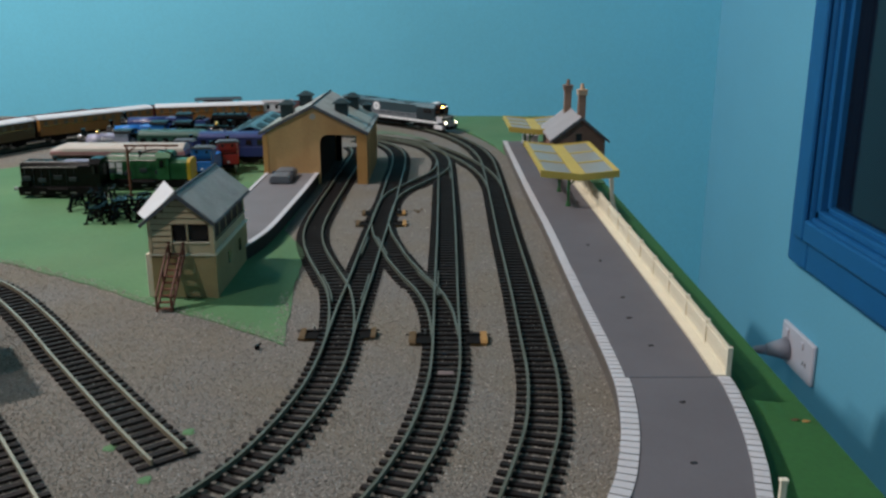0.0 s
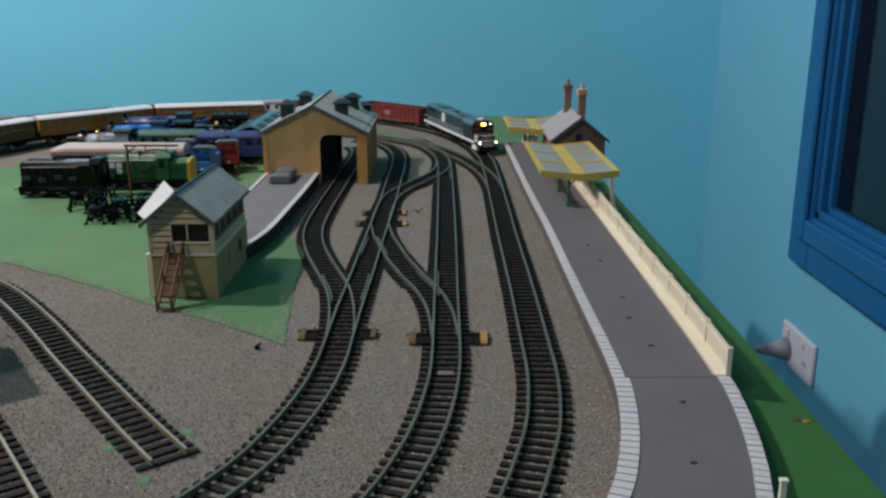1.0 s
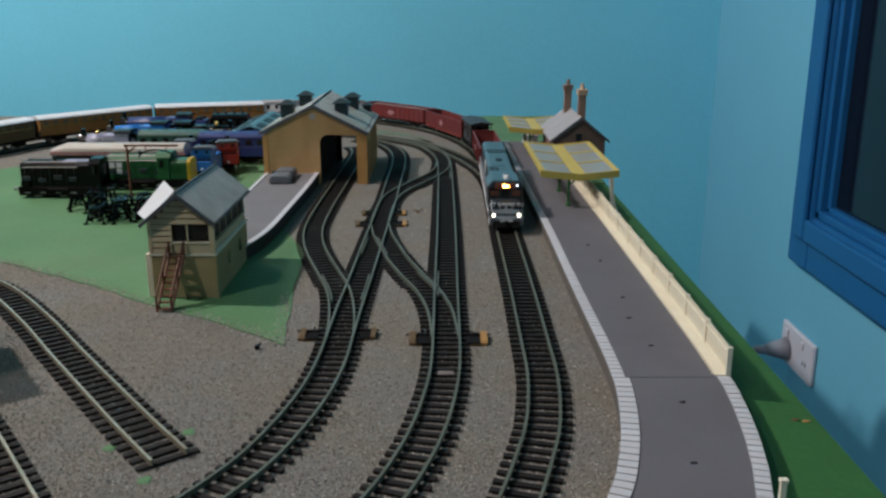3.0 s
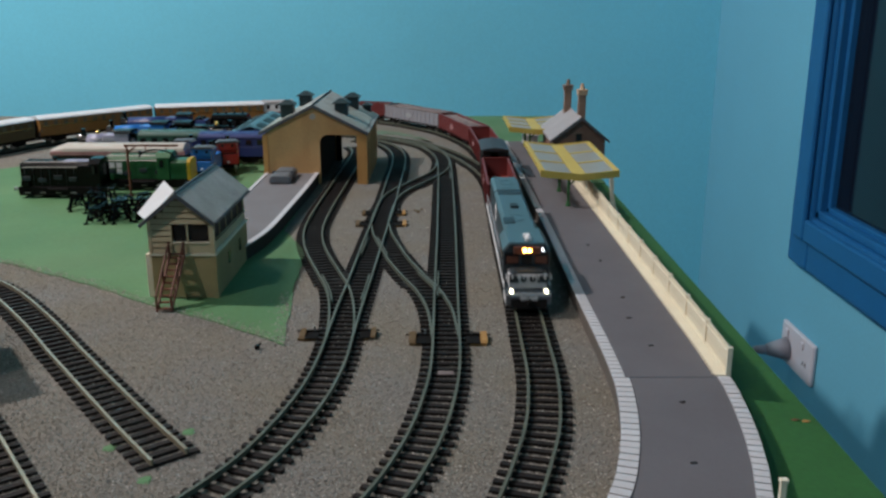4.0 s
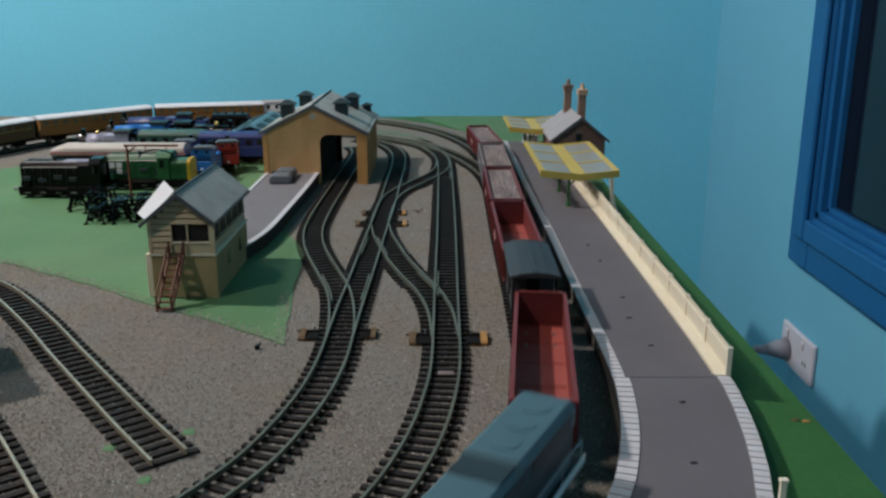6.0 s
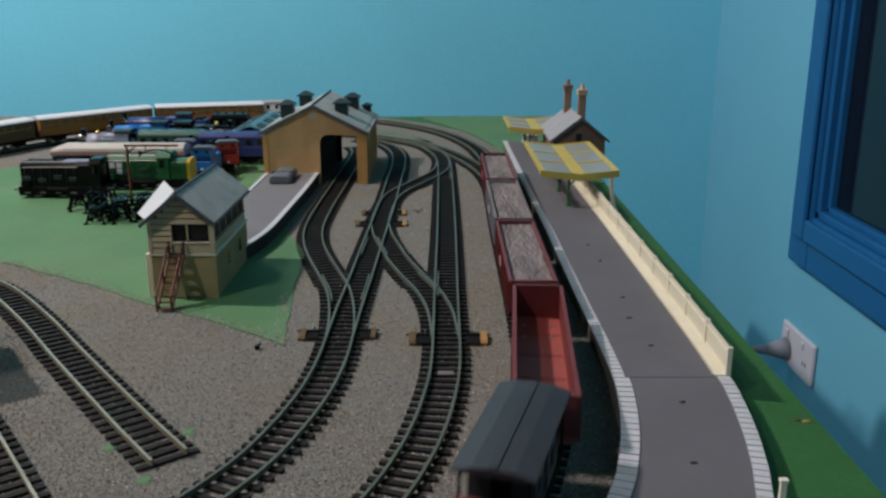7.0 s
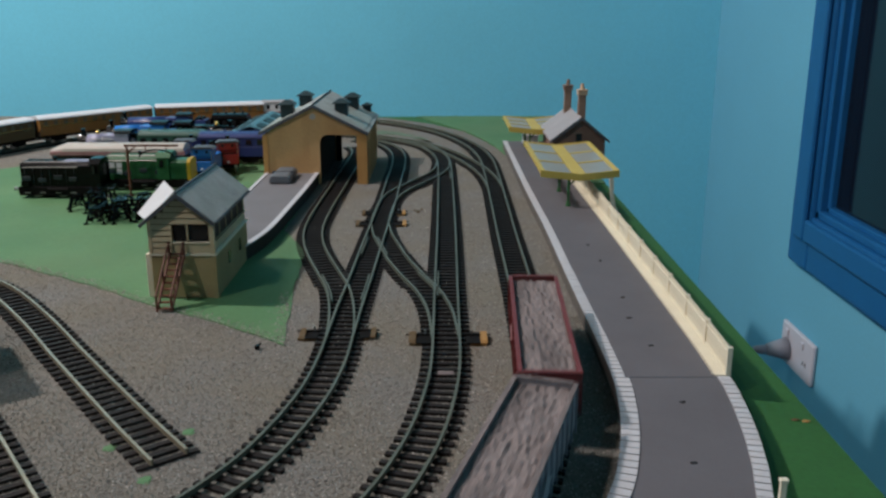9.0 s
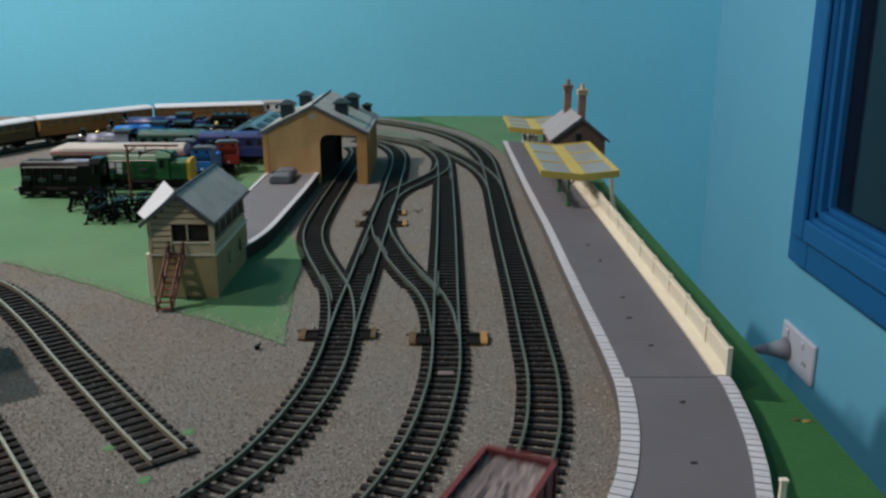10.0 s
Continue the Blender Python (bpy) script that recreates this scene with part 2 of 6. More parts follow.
class Line:
    """A smooth line over the table through a few points, measured along its length."""

    def __init__(self, points):
        P = np.array(points, float)
        P = np.vstack([2 * P[0] - P[1], P, 2 * P[-1] - P[-2]])
        rows = []
        for i in range(1, len(P) - 2):
            t = np.linspace(0, 1, 40, endpoint=False)[:, None]
            a, b, c, d = P[i - 1:i + 3]
            rows.append(0.5 * (2 * b + (c - a) * t + (2 * a - 5 * b + 4 * c - d) * t ** 2 + (3 * b - a - 3 * c + d) * t ** 3))
        self.xy = np.vstack(rows + [P[-2:-1]])
        self.s = np.r_[0, np.cumsum(np.linalg.norm(np.diff(self.xy, axis=0), axis=1))]
        self.length = float(self.s[-1])

    def at(self, s):
        return np.array([np.interp(s, self.s, self.xy[:, 0]), np.interp(s, self.s, self.xy[:, 1])])

    def way(self, s, h=0.004):
        d = self.at(min(s + h, self.length)) - self.at(max(s - h, 0))
        return d / np.linalg.norm(d)

    def nearest(self, p):
        return float(np.min(np.linalg.norm(self.xy - np.array(p), axis=1)))


def ribbon(line, s0, s1, left, right, z0, z1, step=0.006, bm=None):
    """A bar that follows a line from s0 to s1, between two side offsets (left is positive) and two heights."""
    bm = bm or bmesh.new()
    n = max(2, int((s1 - s0) / step) + 1)
    rings = []
    for s in np.linspace(s0, s1, n):
        p, w = line.at(s), line.way(s)
        nx = np.array([-w[1], w[0]])
        a, b = p + nx * left, p + nx * right
        rings.append([bm.verts.new(q) for q in ((*a, z0), (*b, z0), (*b, z1), (*a, z1))])
    for r, q in zip(rings, rings[1:]):
        for i in range(4):
            bm.faces.new((r[i], r[(i + 1) % 4], q[(i + 1) % 4], q[i]))
    bm.faces.new(rings[0][::-1])
    bm.faces.new(rings[-1])
    return bm

# ---- the room ----
def setting(name, bm, mat, label, category):
    return tagged(part(name, bm, mat), label, category, kind="structure")


X_WALL, Y_WALL, X_LEFT, Y_BACK, Z_FLOOR, Z_CEIL = 0.70, 2.285, -4.2, -3.6, -0.78, 1.65
setting("floor", box(X_LEFT - 0.1, X_WALL + 0.1, Y_BACK - 0.1, Y_WALL + 0.1, Z_FLOOR - 0.05, Z_FLOOR), CARPET, "dark grey carpeted room floor", "floor")
setting("ceiling", box(X_LEFT - 0.1, X_WALL + 0.1, Y_BACK - 0.1, Y_WALL + 0.1, Z_CEIL, Z_CEIL + 0.05), CEILING, "plain white painted ceiling", "ceiling")
setting("wall_north", box(X_LEFT - 0.1, X_WALL + 0.1, Y_WALL, Y_WALL + 0.1, Z_FLOOR, Z_CEIL), WALL, "plain turquoise blue painted wall", "wall")
setting("wall_west", box(X_LEFT - 0.1, X_LEFT, Y_BACK, Y_WALL, Z_FLOOR, Z_CEIL), WALL, "plain turquoise blue painted wall", "wall")
setting("wall_south", box(X_LEFT - 0.1, X_WALL + 0.1, Y_BACK - 0.1, Y_BACK, Z_FLOOR, Z_CEIL), WALL, "plain turquoise blue painted wall", "wall")
# the side wall with the window opening
WY0, WY1, WZ0, WZ1 = 0.55, 1.575, -0.180, 0.95
side = bmesh.new()
for y0, y1, z0, z1 in ((Y_BACK, WY0, Z_FLOOR, Z_CEIL), (WY1, Y_WALL, Z_FLOOR, Z_CEIL), (WY0, WY1, Z_FLOOR, WZ0), (WY0, WY1, WZ1, Z_CEIL)):
    box(X_WALL, X_WALL + 0.1, y0, y1, z0, z1, bm=side)
setting("wall_east", side, WALL_SHADED, "blue painted side wall with window opening, shade in its colour", "wall")

win = thing("window_1", "deep blue painted wooden window, dark night outside", "window", kind="structure")
E_ = 0.090
# a broad flat board all round, a raised moulding on it, then a stepped inner lining
for y0, y1 in ((WY0 - E_, WY0), (WY1, WY1 + E_)):
    part("window_frame", box(X_WALL - 0.020, X_WALL + 0.012, y0, y1, WZ0 - 0.104, WZ1 + 0.104, 0.006), FRAME_BLUE, win)
for z0, z1 in ((WZ0 - 0.104, WZ0), (WZ1, WZ1 + 0.104)):
    part("window_frame", box(X_WALL - 0.0195, X_WALL + 0.0125, WY0 - 0.002, WY1 + 0.002, z0, z1, 0.006), FRAME_BLUE, win)
for y0, y1 in ((WY0 - 0.050, WY0 - 0.004), (WY1 + 0.004, WY1 + 0.050)):
    part("moulding", box(X_WALL - 0.031, X_WALL - 0.0202, y0, y1, WZ0 - 0.046, WZ1 + 0.046, 0.005), FRAME_BLUE, win)
for z0, z1 in ((WZ0 - 0.046, WZ0 - 0.004), (WZ1 + 0.004, WZ1 + 0.046)):
    part("moulding", box(X_WALL - 0.0305, X_WALL - 0.0197, WY0 - 0.004, WY1 + 0.004, z0, z1, 0.005), FRAME_BLUE, win)
for d, x0 in ((0.0155, -0.012), (0.024, 0.002)):
    for y0, y1, z0, z1 in ((WY1 - d, WY1 - d + 0.0155, WZ0, WZ1), (WY0 + d - 0.0155, WY0 + d, WZ0, WZ1), (WY0, WY1, WZ0 + d - 0.0155, WZ0 + d), (WY0, WY1, WZ1 - d, WZ1 - d + 0.0155)):
        part("sash_bar", box(X_WALL + x0, X_WALL + 0.03, y0, y1, z0, z1, 0.003), FRAME_BLUE, win, "dark blue inner sash")
part("pane", box(X_WALL + 0.014, X_WALL + 0.020, WY0 + 0.020, WY1 - 0.020, WZ0 + 0.020, WZ1 - 0.020), GLASS_DARK, win, "dark night window glass")

sock = thing("wall_socket", "white double wall socket with one grey plug in", "socket")
part("face_plate", box(X_WALL - 0.010, X_WALL - 0.0005, 1.520, 1.672, -0.497, -0.414, 0.004), WHITE_PLASTIC, sock)
for y in (1.566, 1.640):
    part("switch", box(X_WALL - 0.014, X_WALL - 0.0102, y - 0.006, y + 0.006, -0.438, -0.424, 0.001), WHITE_PLASTIC, sock)
for dy in (-0.006, 0.006):
    part("slot", box(X_WALL - 0.0108, X_WALL - 0.0101, 1.551 + dy, 1.554 + dy, -0.468, -0.459), SCREW, sock)
plug = thing("power_plug", "grey moulded plug and cable in the socket", "plug")
part("plug_body", rod((X_WALL - 0.0105, 1.635, -0.464), (X_WALL - 0.050, 1.640, -0.468), 0.024, 14, 0.012), GREY_PLASTIC, plug, smooth=True)
part("collar", rod((X_WALL - 0.050, 1.640, -0.468), (X_WALL - 0.075, 1.645, -0.470), 0.010, 12, 0.007), GREY_PLASTIC, plug, smooth=True)
cable = bmesh.new()
drop = [(X_WALL - 0.075, 1.645, -0.470), (X_WALL - 0.10, 1.65, -0.480), (X_WALL - 0.11, 1.655, -0.52), (X_WALL - 0.09, 1.66, -0.62), (X_WALL - 0.06, 1.66, -0.72), (X_WALL - 0.04, 1.66, -0.775)]
for a, b in zip(drop, drop[1:]):
    rod(a, b, 0.004, 8, bm=cable)
part("cable", cable, GREY_PLASTIC, plug, smooth=True)

# ---- the baseboard, its ballast bed and green sheets ----
X_EDGE, Y_EDGE, X_FAR, Y_NEAR = 0.1895, 1.625, -1.25, -0.35
table = thing("baseboard_table", "green painted plywood railway baseboard on timber legs", "table", kind="structure")
part("table_top", box(X_FAR, X_EDGE, Y_NEAR, Y_EDGE, -0.018, 0.0), GREEN_DEEP, table)
for x in (X_FAR + 0.05, X_EDGE - 0.1):
    for y in (Y_NEAR + 0.1, Y_EDGE - 0.12):
        part("leg", box(x, x + 0.045, y, y + 0.045, Z_FLOOR, -0.0185), WOOD_OCHRE, table)
part("apron", box(X_FAR + 0.02, X_EDGE - 0.02, Y_NEAR + 0.03, Y_NEAR + 0.05, -0.08, -0.0185), WOOD_OCHRE, table)


def sheet(outline, z0, z1, wobble, seed):
    """A thin sheet on the table with a slightly ragged edge."""
    rnd = random.Random(seed)
    pts = []
    for a, b in zip(outline, outline[1:] + outline[:1]):
        n = max(1, int(math.hypot(b[0] - a[0], b[1] - a[1]) / 0.012))
        for i in range(n):
            k = i / n
            pts.append((a[0] + (b[0] - a[0]) * k + rnd.uniform(-wobble, wobble), a[1] + (b[1] - a[1]) * k + rnd.uniform(-wobble, wobble)))
    return prism(pts, "z", z0, z1)


BED = [(X_FAR + 0.01, Y_NEAR + 0.01), (0.118, Y_NEAR + 0.01), (0.116, 0.5), (0.112, 1.0), (0.088, 1.20), (0.066, 1.31), (0.034, 1.42), (-0.02, 1.515), (-0.10, 1.595), (-0.25, 1.618), (-1.0, 1.618), (X_FAR + 0.01, 1.4)]
setting("ground", sheet(BED, 0.0002, 0.0012, 0.0018, 3), BALLAST, "grey-brown granular ballast covering the baseboard", "ground")
FIELD = [(-0.75, 0.98), (-0.52, 0.775), (-0.36, 0.680), (-0.268, 0.624), (-0.2, 0.573), (-0.141, 0.535), (-0.0965, 0.500), (-0.1035, 0.551), (-0.109, 0.598), (-0.112, 0.653), (-0.117, 0.71), (-0.146, 0.78), (-0.148, 1.18), (-0.2, 1.32), (-0.34, 1.34), (-0.43, 1.29), (-0.49, 1.17), (-0.56, 1.08)]
setting("ground_green_field", sheet(FIELD, 0.0012, 0.0020, 0.0011, 4), GREEN, "light green painted yard surface", "ground")
setting("ground_green_strip", sheet([(-0.13, 1.435), (-0.085, 1.425), (-0.04, 1.375), (-0.012, 1.30), (-0.03, 1.325), (-0.07, 1.385), (-0.13, 1.40)], 0.0012, 0.0019, 0.0035, 5), GREEN_WORN, "worn green strip between two curved tracks", "ground")
setting("ground_green_corner", sheet([(0.088, 1.19), (0.108, 1.02), (0.120, 1.0), (0.188, 1.0), (0.188, 1.620), (-0.05, 1.620), (-0.012, 1.535), (0.040, 1.42), (0.068, 1.31)], 0.0003, 0.0017, 0.0022, 6), GREEN, "green painted corner beside the platform end", "ground")

# ---- tracks ----
GAUGE, PITCH = 0.0165, 0.0078
LINES = {
    "platform": Line([(-0.72, 0.82), (-0.715, 0.95), (-0.70, 1.10), (-0.67, 1.23), (-0.63, 1.33), (-0.575, 1.415), (-0.50, 1.472), (-0.42, 1.510), (-0.30, 1.544), (-0.19, 1.553), (-0.11, 1.528), (-0.032, 1.443), (0.012, 1.36), (0.042, 1.26), (0.056, 1.158), (0.0585, 1.05), (0.058, 0.9), (0.057, 0.75), (0.057, 0.6), (0.056, 0.5), (0.0556, 0.46), (0.0534, 0.425), (0.0490, 0.39), (0.0427, 0.362), (0.0325, 0.3245), (0.0160, 0.2725), (-0.0020, 0.228), (-0.0240, 0.187), (-0.0550, 0.146), (-0.1000, 0.108), (-0.1600, 0.084), (-0.2400, 0.074), (-0.34, 0.080), (-0.50, 0.105), (-0.62, 0.175), (-0.70, 0.30), (-0.73, 0.45), (-0.735, 0.64)]),
    "middle": Line([(-0.34, 1.40), (-0.25, 1.395), (-0.16, 1.372), (-0.099, 1.343), (-0.036, 1.275), (-0.010, 1.205), (0.0005, 1.13), (0.0025, 1.03), (0.003, 0.9), (0.003, 0.75), (0.0022, 0.6), (0.002, 0.5), (0.001, 0.455), (-0.002, 0.422), (-0.0065, 0.39), (-0.013, 0.36), (-0.024, 0.325), (-0.043, 0.285), (-0.075, 0.24), (-0.12, 0.20), (-0.2, 0.165)]),
    "left": Line([(-0.20, 0.225), (-0.15, 0.262), (-0.114, 0.302), (-0.089, 0.346), (-0.076, 0.387), (-0.068, 0.428), (-0.0645, 0.469), (-0.064, 0.51), (-0.0635, 0.56), (-0.0622, 0.62), (-0.061, 0.69), (-0.0595, 0.78), (-0.0575, 0.88), (-0.057, 1.0), (-0.0565, 1.1), (-0.060, 1.175), (-0.071, 1.235), (-0.092, 1.285), (-0.13, 1.325)]),
    "shed": Line([(-0.064, 0.51), (-0.0675, 0.55), (-0.075, 0.597), (-0.087, 0.639), (-0.101, 0.685), (-0.112, 0.73), (-0.1185, 0.78), (-0.120, 0.85), (-0.1185, 0.96), (-0.117, 1.08), (-0.117, 1.20), (-0.13, 1.26)]),
    "cross_near": Line([(-0.0595, 0.80), (-0.0545, 0.76), (-0.046, 0.72), (-0.036, 0.677), (-0.023, 0.634), (-0.0115, 0.60), (-0.005, 0.573), (-0.001, 0.545), (0.0015, 0.505)]),
    "cross_far": Line([(-0.0595, 0.80), (-0.059, 0.85), (-0.056, 0.905), (-0.047, 0.945), (-0.029, 0.992), (-0.012, 1.035), (-0.002, 1.075), (0.0, 1.125)]),
    "cross_back": Line([(-0.07, 1.322), (-0.037, 1.287), (0.0, 1.222), (0.028, 1.146), (0.046, 1.075), (0.0545, 1.02), (0.0580, 0.965)]),
    "coach": Line([(-0.16, 1.500), (-0.235, 1.488), (-0.2975, 1.470), (-0.39, 1.448), (-0.466, 1.418), (-0.535, 1.345), (-0.593, 1.262), (-0.645, 1.13), (-0.68, 0.97)]),
    "siding": Line([(-0.42, 0.66), (-0.36, 0.63), (-0.317, 0.597), (-0.266, 0.538), (-0.219, 0.477), (-0.157, 0.398), (-0.1235, 0.357)]),
    "near_siding": Line([(-0.40, 0.62), (-0.33, 0.52), (-0.281, 0.453), (-0.226, 0.383), (-0.176, 0.318), (-0.12, 0.245)]),
}
LABELS = {
    "platform": ("black-sleepered main line curving past the platform", RAIL), "middle": ("black-sleepered middle running line with points", RAIL),
    "left": ("black-sleepered yard line curving out of the shed throat", RAIL), "shed": ("short track leading into the goods shed", RAIL),
    "cross_near": ("diverging crossover track between two running lines", RAIL), "cross_far": ("curved crossover track beyond the points", RAIL),
    "cross_back": ("far crossover track joining the platform line", RAIL), "coach": ("curved loop track under the teak coaches", RAIL),
    "siding": ("dead-end siding with bright rails on the ballast", RAIL_BRIGHT), "near_siding": ("bright-railed siding at the table's near side", RAIL_BRIGHT),
}
sleeper_mesh = shared("sleeper", box(-0.00165, 0.00165, -0.0147, 0.0147, 0.0, 0.0017), SLEEPER)


def beside(key, p, w, reach=0.021):
    """The point of another line square across from p, if it lies within reach."""
    away = LINES[key].xy - p
    i = int(np.argmin(np.linalg.norm(away, axis=1)))
    if np.linalg.norm(away[i]) > reach or abs(float(away[i] @ w)) > 0.002 + 0.45 * np.linalg.norm(away[i]):
        return None
    return p + away[i] - w * float(away[i] @ w)


def lay(key, z, against=(), joins=()):
    """Rails and sleepers along a line; sleepers span the lines that it joins, and are left out where another line has them."""
    line = LINES[key]
    label, metal = LABELS[key]
    track = thing("railway_track", label, "track", "railway tracks")
    for side_ in (1, -1):
        o = side_ * GAUGE / 2
        bm = ribbon(line, 0.002, line.length - 0.002, o + 0.00055, o - 0.00055, z + 0.0017, z + 0.0038)
        ribbon(line, 0.002, line.length - 0.002, o + 0.00075, o - 0.00075, z + 0.00375, z + 0.0046, bm=bm)
        part("rail", bm, metal, track)
    n = int(line.length / PITCH)
    picked = [(i + 0.5) * line.length / n for i in range(n)]
    # beyond the picture's reach the sleepers are one piece
    rest = bmesh.new()
    rnd = random.Random(key)
    for s in picked:
        p, w = line.at(s), line.way(s)
        if any(LINES[o].nearest(p) < 0.0192 for o in against):
            continue
        width = 1.0
        q = next((q for q in (beside(o, p, w) for o in joins) if q is not None), None)
        if q is not None:
            width, p = 1 + float(np.linalg.norm(q - p)) / 0.0294, (p + q) / 2
        m = Matrix.Translation((*p, z)) @ Matrix.Rotation(math.atan2(w[1], w[0]) + rnd.gauss(0, 0.012), 4, "Z") @ Matrix.Diagonal((1, width, 1, 1))
        if -0.36 < p[0] < 0.2 and 0.3 < p[1] < 1.3:
            piece("sleeper", sleeper_mesh, track, m)
        else:
            c = box(-0.00165, 0.00165, -0.0147, 0.0147, 0.0, 0.0017)
            c.transform(m)
            tmp = bpy.data.meshes.new("tmp")
            c.to_mesh(tmp)
            c.free()
            rest.from_mesh(tmp)
            bpy.data.meshes.remove(tmp)
    if rest.verts:
        tagged(part("sleeper_bed", rest, SLEEPER, track), kind="stuff")
    else:
        rest.free()
    return track


lay("platform", 0.0012, (), ("cross_back",))
lay("middle", 0.0012, (), ("cross_near", "cross_far", "cross_back"))
lay("left", 0.0012, (), ("shed", "cross_near", "cross_far"))
lay("shed", 0.0010, ("left",))
lay("cross_near", 0.0010, ("left", "middle"))
lay("cross_far", 0.0010, ("left", "middle"))
lay("cross_back", 0.0010, ("platform", "middle"))
lay("coach", 0.0011, ("middle",))
lay("siding", 0.0012)
lay("near_siding", 0.0012)


# check rails beside the crossings
def check_rail(key, y0, y1, side_):
    line = LINES[key]
    ys = line.xy[:, 1]
    sa, sb_ = sorted((float(line.s[np.argmin(np.abs(ys - y0))]), float(line.s[np.argmin(np.abs(ys - y1))])))
    o = side_ * (GAUGE / 2 - 0.0022)
    t = thing("check_rail", "short check rail beside a crossing", "track", "check rails")
    part("rail", ribbon(line, sa, sb_, o + 0.0005, o - 0.0005, 0.0029, 0.0056), RAIL, t)
    part("foot", ribbon(line, sa + 0.004, sb_ - 0.004, o + 0.0010, o - 0.0010, 0.0029, 0.0033), SLEEPER, t)


for args in (("middle", 0.585, 0.64, -1), ("cross_near", 0.585, 0.64, 1), ("left", 0.575, 0.635, -1), ("shed", 0.575, 0.635, 1), ("left", 0.69, 0.745, 1), ("cross_near", 0.69, 0.745, -1), ("middle", 1.01, 1.06, 1)):
    check_rail(*args)

# ---- the station platform ----
Z_PLAT = 0.012
LEFT_EDGE = Line([(0.0862, 1.25), (0.0880, 0.93), (0.0905, 0.754), (0.0905, 0.591), (0.0912, 0.483), (0.0908, 0.436), (0.0888, 0.406), (0.0833, 0.3694), (0.0760, 0.3383), (0.0680, 0.315), (0.052, 0.28), (0.022, 0.235)])
RIGHT_EDGE = Line([(0.1495, 1.25), (0.1500, 0.93), (0.1515, 0.76), (0.1525, 0.6), (0.1528, 0.49), (0.1518, 0.430), (0.1502, 0.406), (0.1462, 0.375), (0.1413, 0.348), (0.1356, 0.324), (0.122, 0.28), (0.095, 0.22)])


def slab_between(a, b, z0, z1, n=80):
    bm = bmesh.new()
    rows = []
    for i in range(n + 1):
        k = i / n
        p, q = a.at(a.length * k), b.at(b.length * k)
        rows.append([bm.verts.new(v) for v in ((*p, z0), (*q, z0), (*q, z1), (*p, z1))])
    for r, q in zip(rows, rows[1:]):
        for i in range(4):
            bm.faces.new((r[i], q[i], q[(i + 1) % 4], r[(i + 1) % 4]))
    bm.faces.new(rows[0][::-1])
    bm.faces.new(rows[-1])
    return bm


platform = thing("station_platform", "long grey station platform with white slab edging", "platform", kind="structure")
part("base", slab_between(LEFT_EDGE, RIGHT_EDGE, 0.0013, Z_PLAT - 0.0012), PLATFORM_SIDE_SHADED, platform, "tan platform side wall, shade in its colour")
part("surface", slab_between(LEFT_EDGE, RIGHT_EDGE, Z_PLAT - 0.0012, Z_PLAT), PLATFORM, platform)
part("joint", box(0.0985, 0.1445, 0.4293, 0.4301, Z_PLAT - 0.0004, Z_PLAT + 0.0002), SLATE_DARK, platform, "thin dark joint between two platform sections")
for x, y, turn in ((0.1194, 0.3995, 20), (0.1085, 0.3395, 10), (0.1207, 0.4741, 0), (0.1213, 0.56, 30), (0.1210, 0.6471, 60), (0.1187, 0.6927, 0)):
    b = box(-0.0014, 0.0014, -0.0007, 0.0007, 0, 0.0005)
    b.transform(pose(x, y, Z_PLAT, 0, 0, turn))
    part("screw", b, SCREW, platform, "small dark fixing hole")


def edging(line, s0, s1, inward, pitch, width):
    n = int((s1 - s0) / pitch)
    step = (s1 - s0) / n
    me = shared("edging_slab", box(-step / 2 + 0.00042, step / 2 - 0.00042, 0, width, 0, 0.0007), PLATFORM_WHITE)
    rnd = random.Random(8)
    for i in range(n):
        s = s0 + (i + 0.5) * step
        p, w = line.at(s), line.way(s)
        nx = np.array([-w[1], w[0]]) * inward
        m = Matrix.Translation((p[0] - nx[0] * 0.0006, p[1] - nx[1] * 0.0006, Z_PLAT + rnd.uniform(-0.0001, 0.0001))) @ Matrix.Rotation(math.atan2(w[1], w[0]), 4, "Z")
        if inward < 0:
            m = m @ Matrix.Translation((0, -width, 0))
        piece("edging_slab", me, platform, m)


def s_at_y(line, y):
    return float(line.s[np.argmin(np.abs(line.xy[:, 1] - y))])


sl = s_at_y(LEFT_EDGE, 0.62)
part("edging_strip", ribbon(LEFT_EDGE, 0.0, sl, 0.0056, -0.0006, Z_PLAT - 0.0003, Z_PLAT + 0.0007), PLATFORM_WHITE, platform, "continuous white edging")
edging(LEFT_EDGE, sl, s_at_y(LEFT_EDGE, 0.428), 1, 0.0054, 0.0066)
edging(LEFT_EDGE, s_at_y(LEFT_EDGE, 0.428), LEFT_EDGE.length - 0.01, 1, 0.0058, 0.0086)
edging(RIGHT_EDGE, s_at_y(RIGHT_EDGE, 0.430), RIGHT_EDGE.length - 0.01, -1, 0.0054, 0.0066)

# ---- cream paling fence along the platform's back ----
fence = thing("platform_fence", "cream moulded paling fence along the platform edge", "fence")
F0, F1 = s_at_y(RIGHT_EDGE, 1.00), s_at_y(RIGHT_EDGE, 0.432)
for z0, z1 in ((0.0137, 0.0147), (0.0245, 0.0255)):
    part("rail", ribbon(RIGHT_EDGE, F0, F1, -0.0004, -0.0012, Z_PLAT - 0.012 + z0, Z_PLAT - 0.012 + z1, 0.02), CREAM, fence)
part("foot", ribbon(RIGHT_EDGE, F0, F1 + 0.001, 0.0006, -0.0066, Z_PLAT - 0.0002, Z_PLAT + 0.0007), CREAM, fence, "broad cream foot strip")
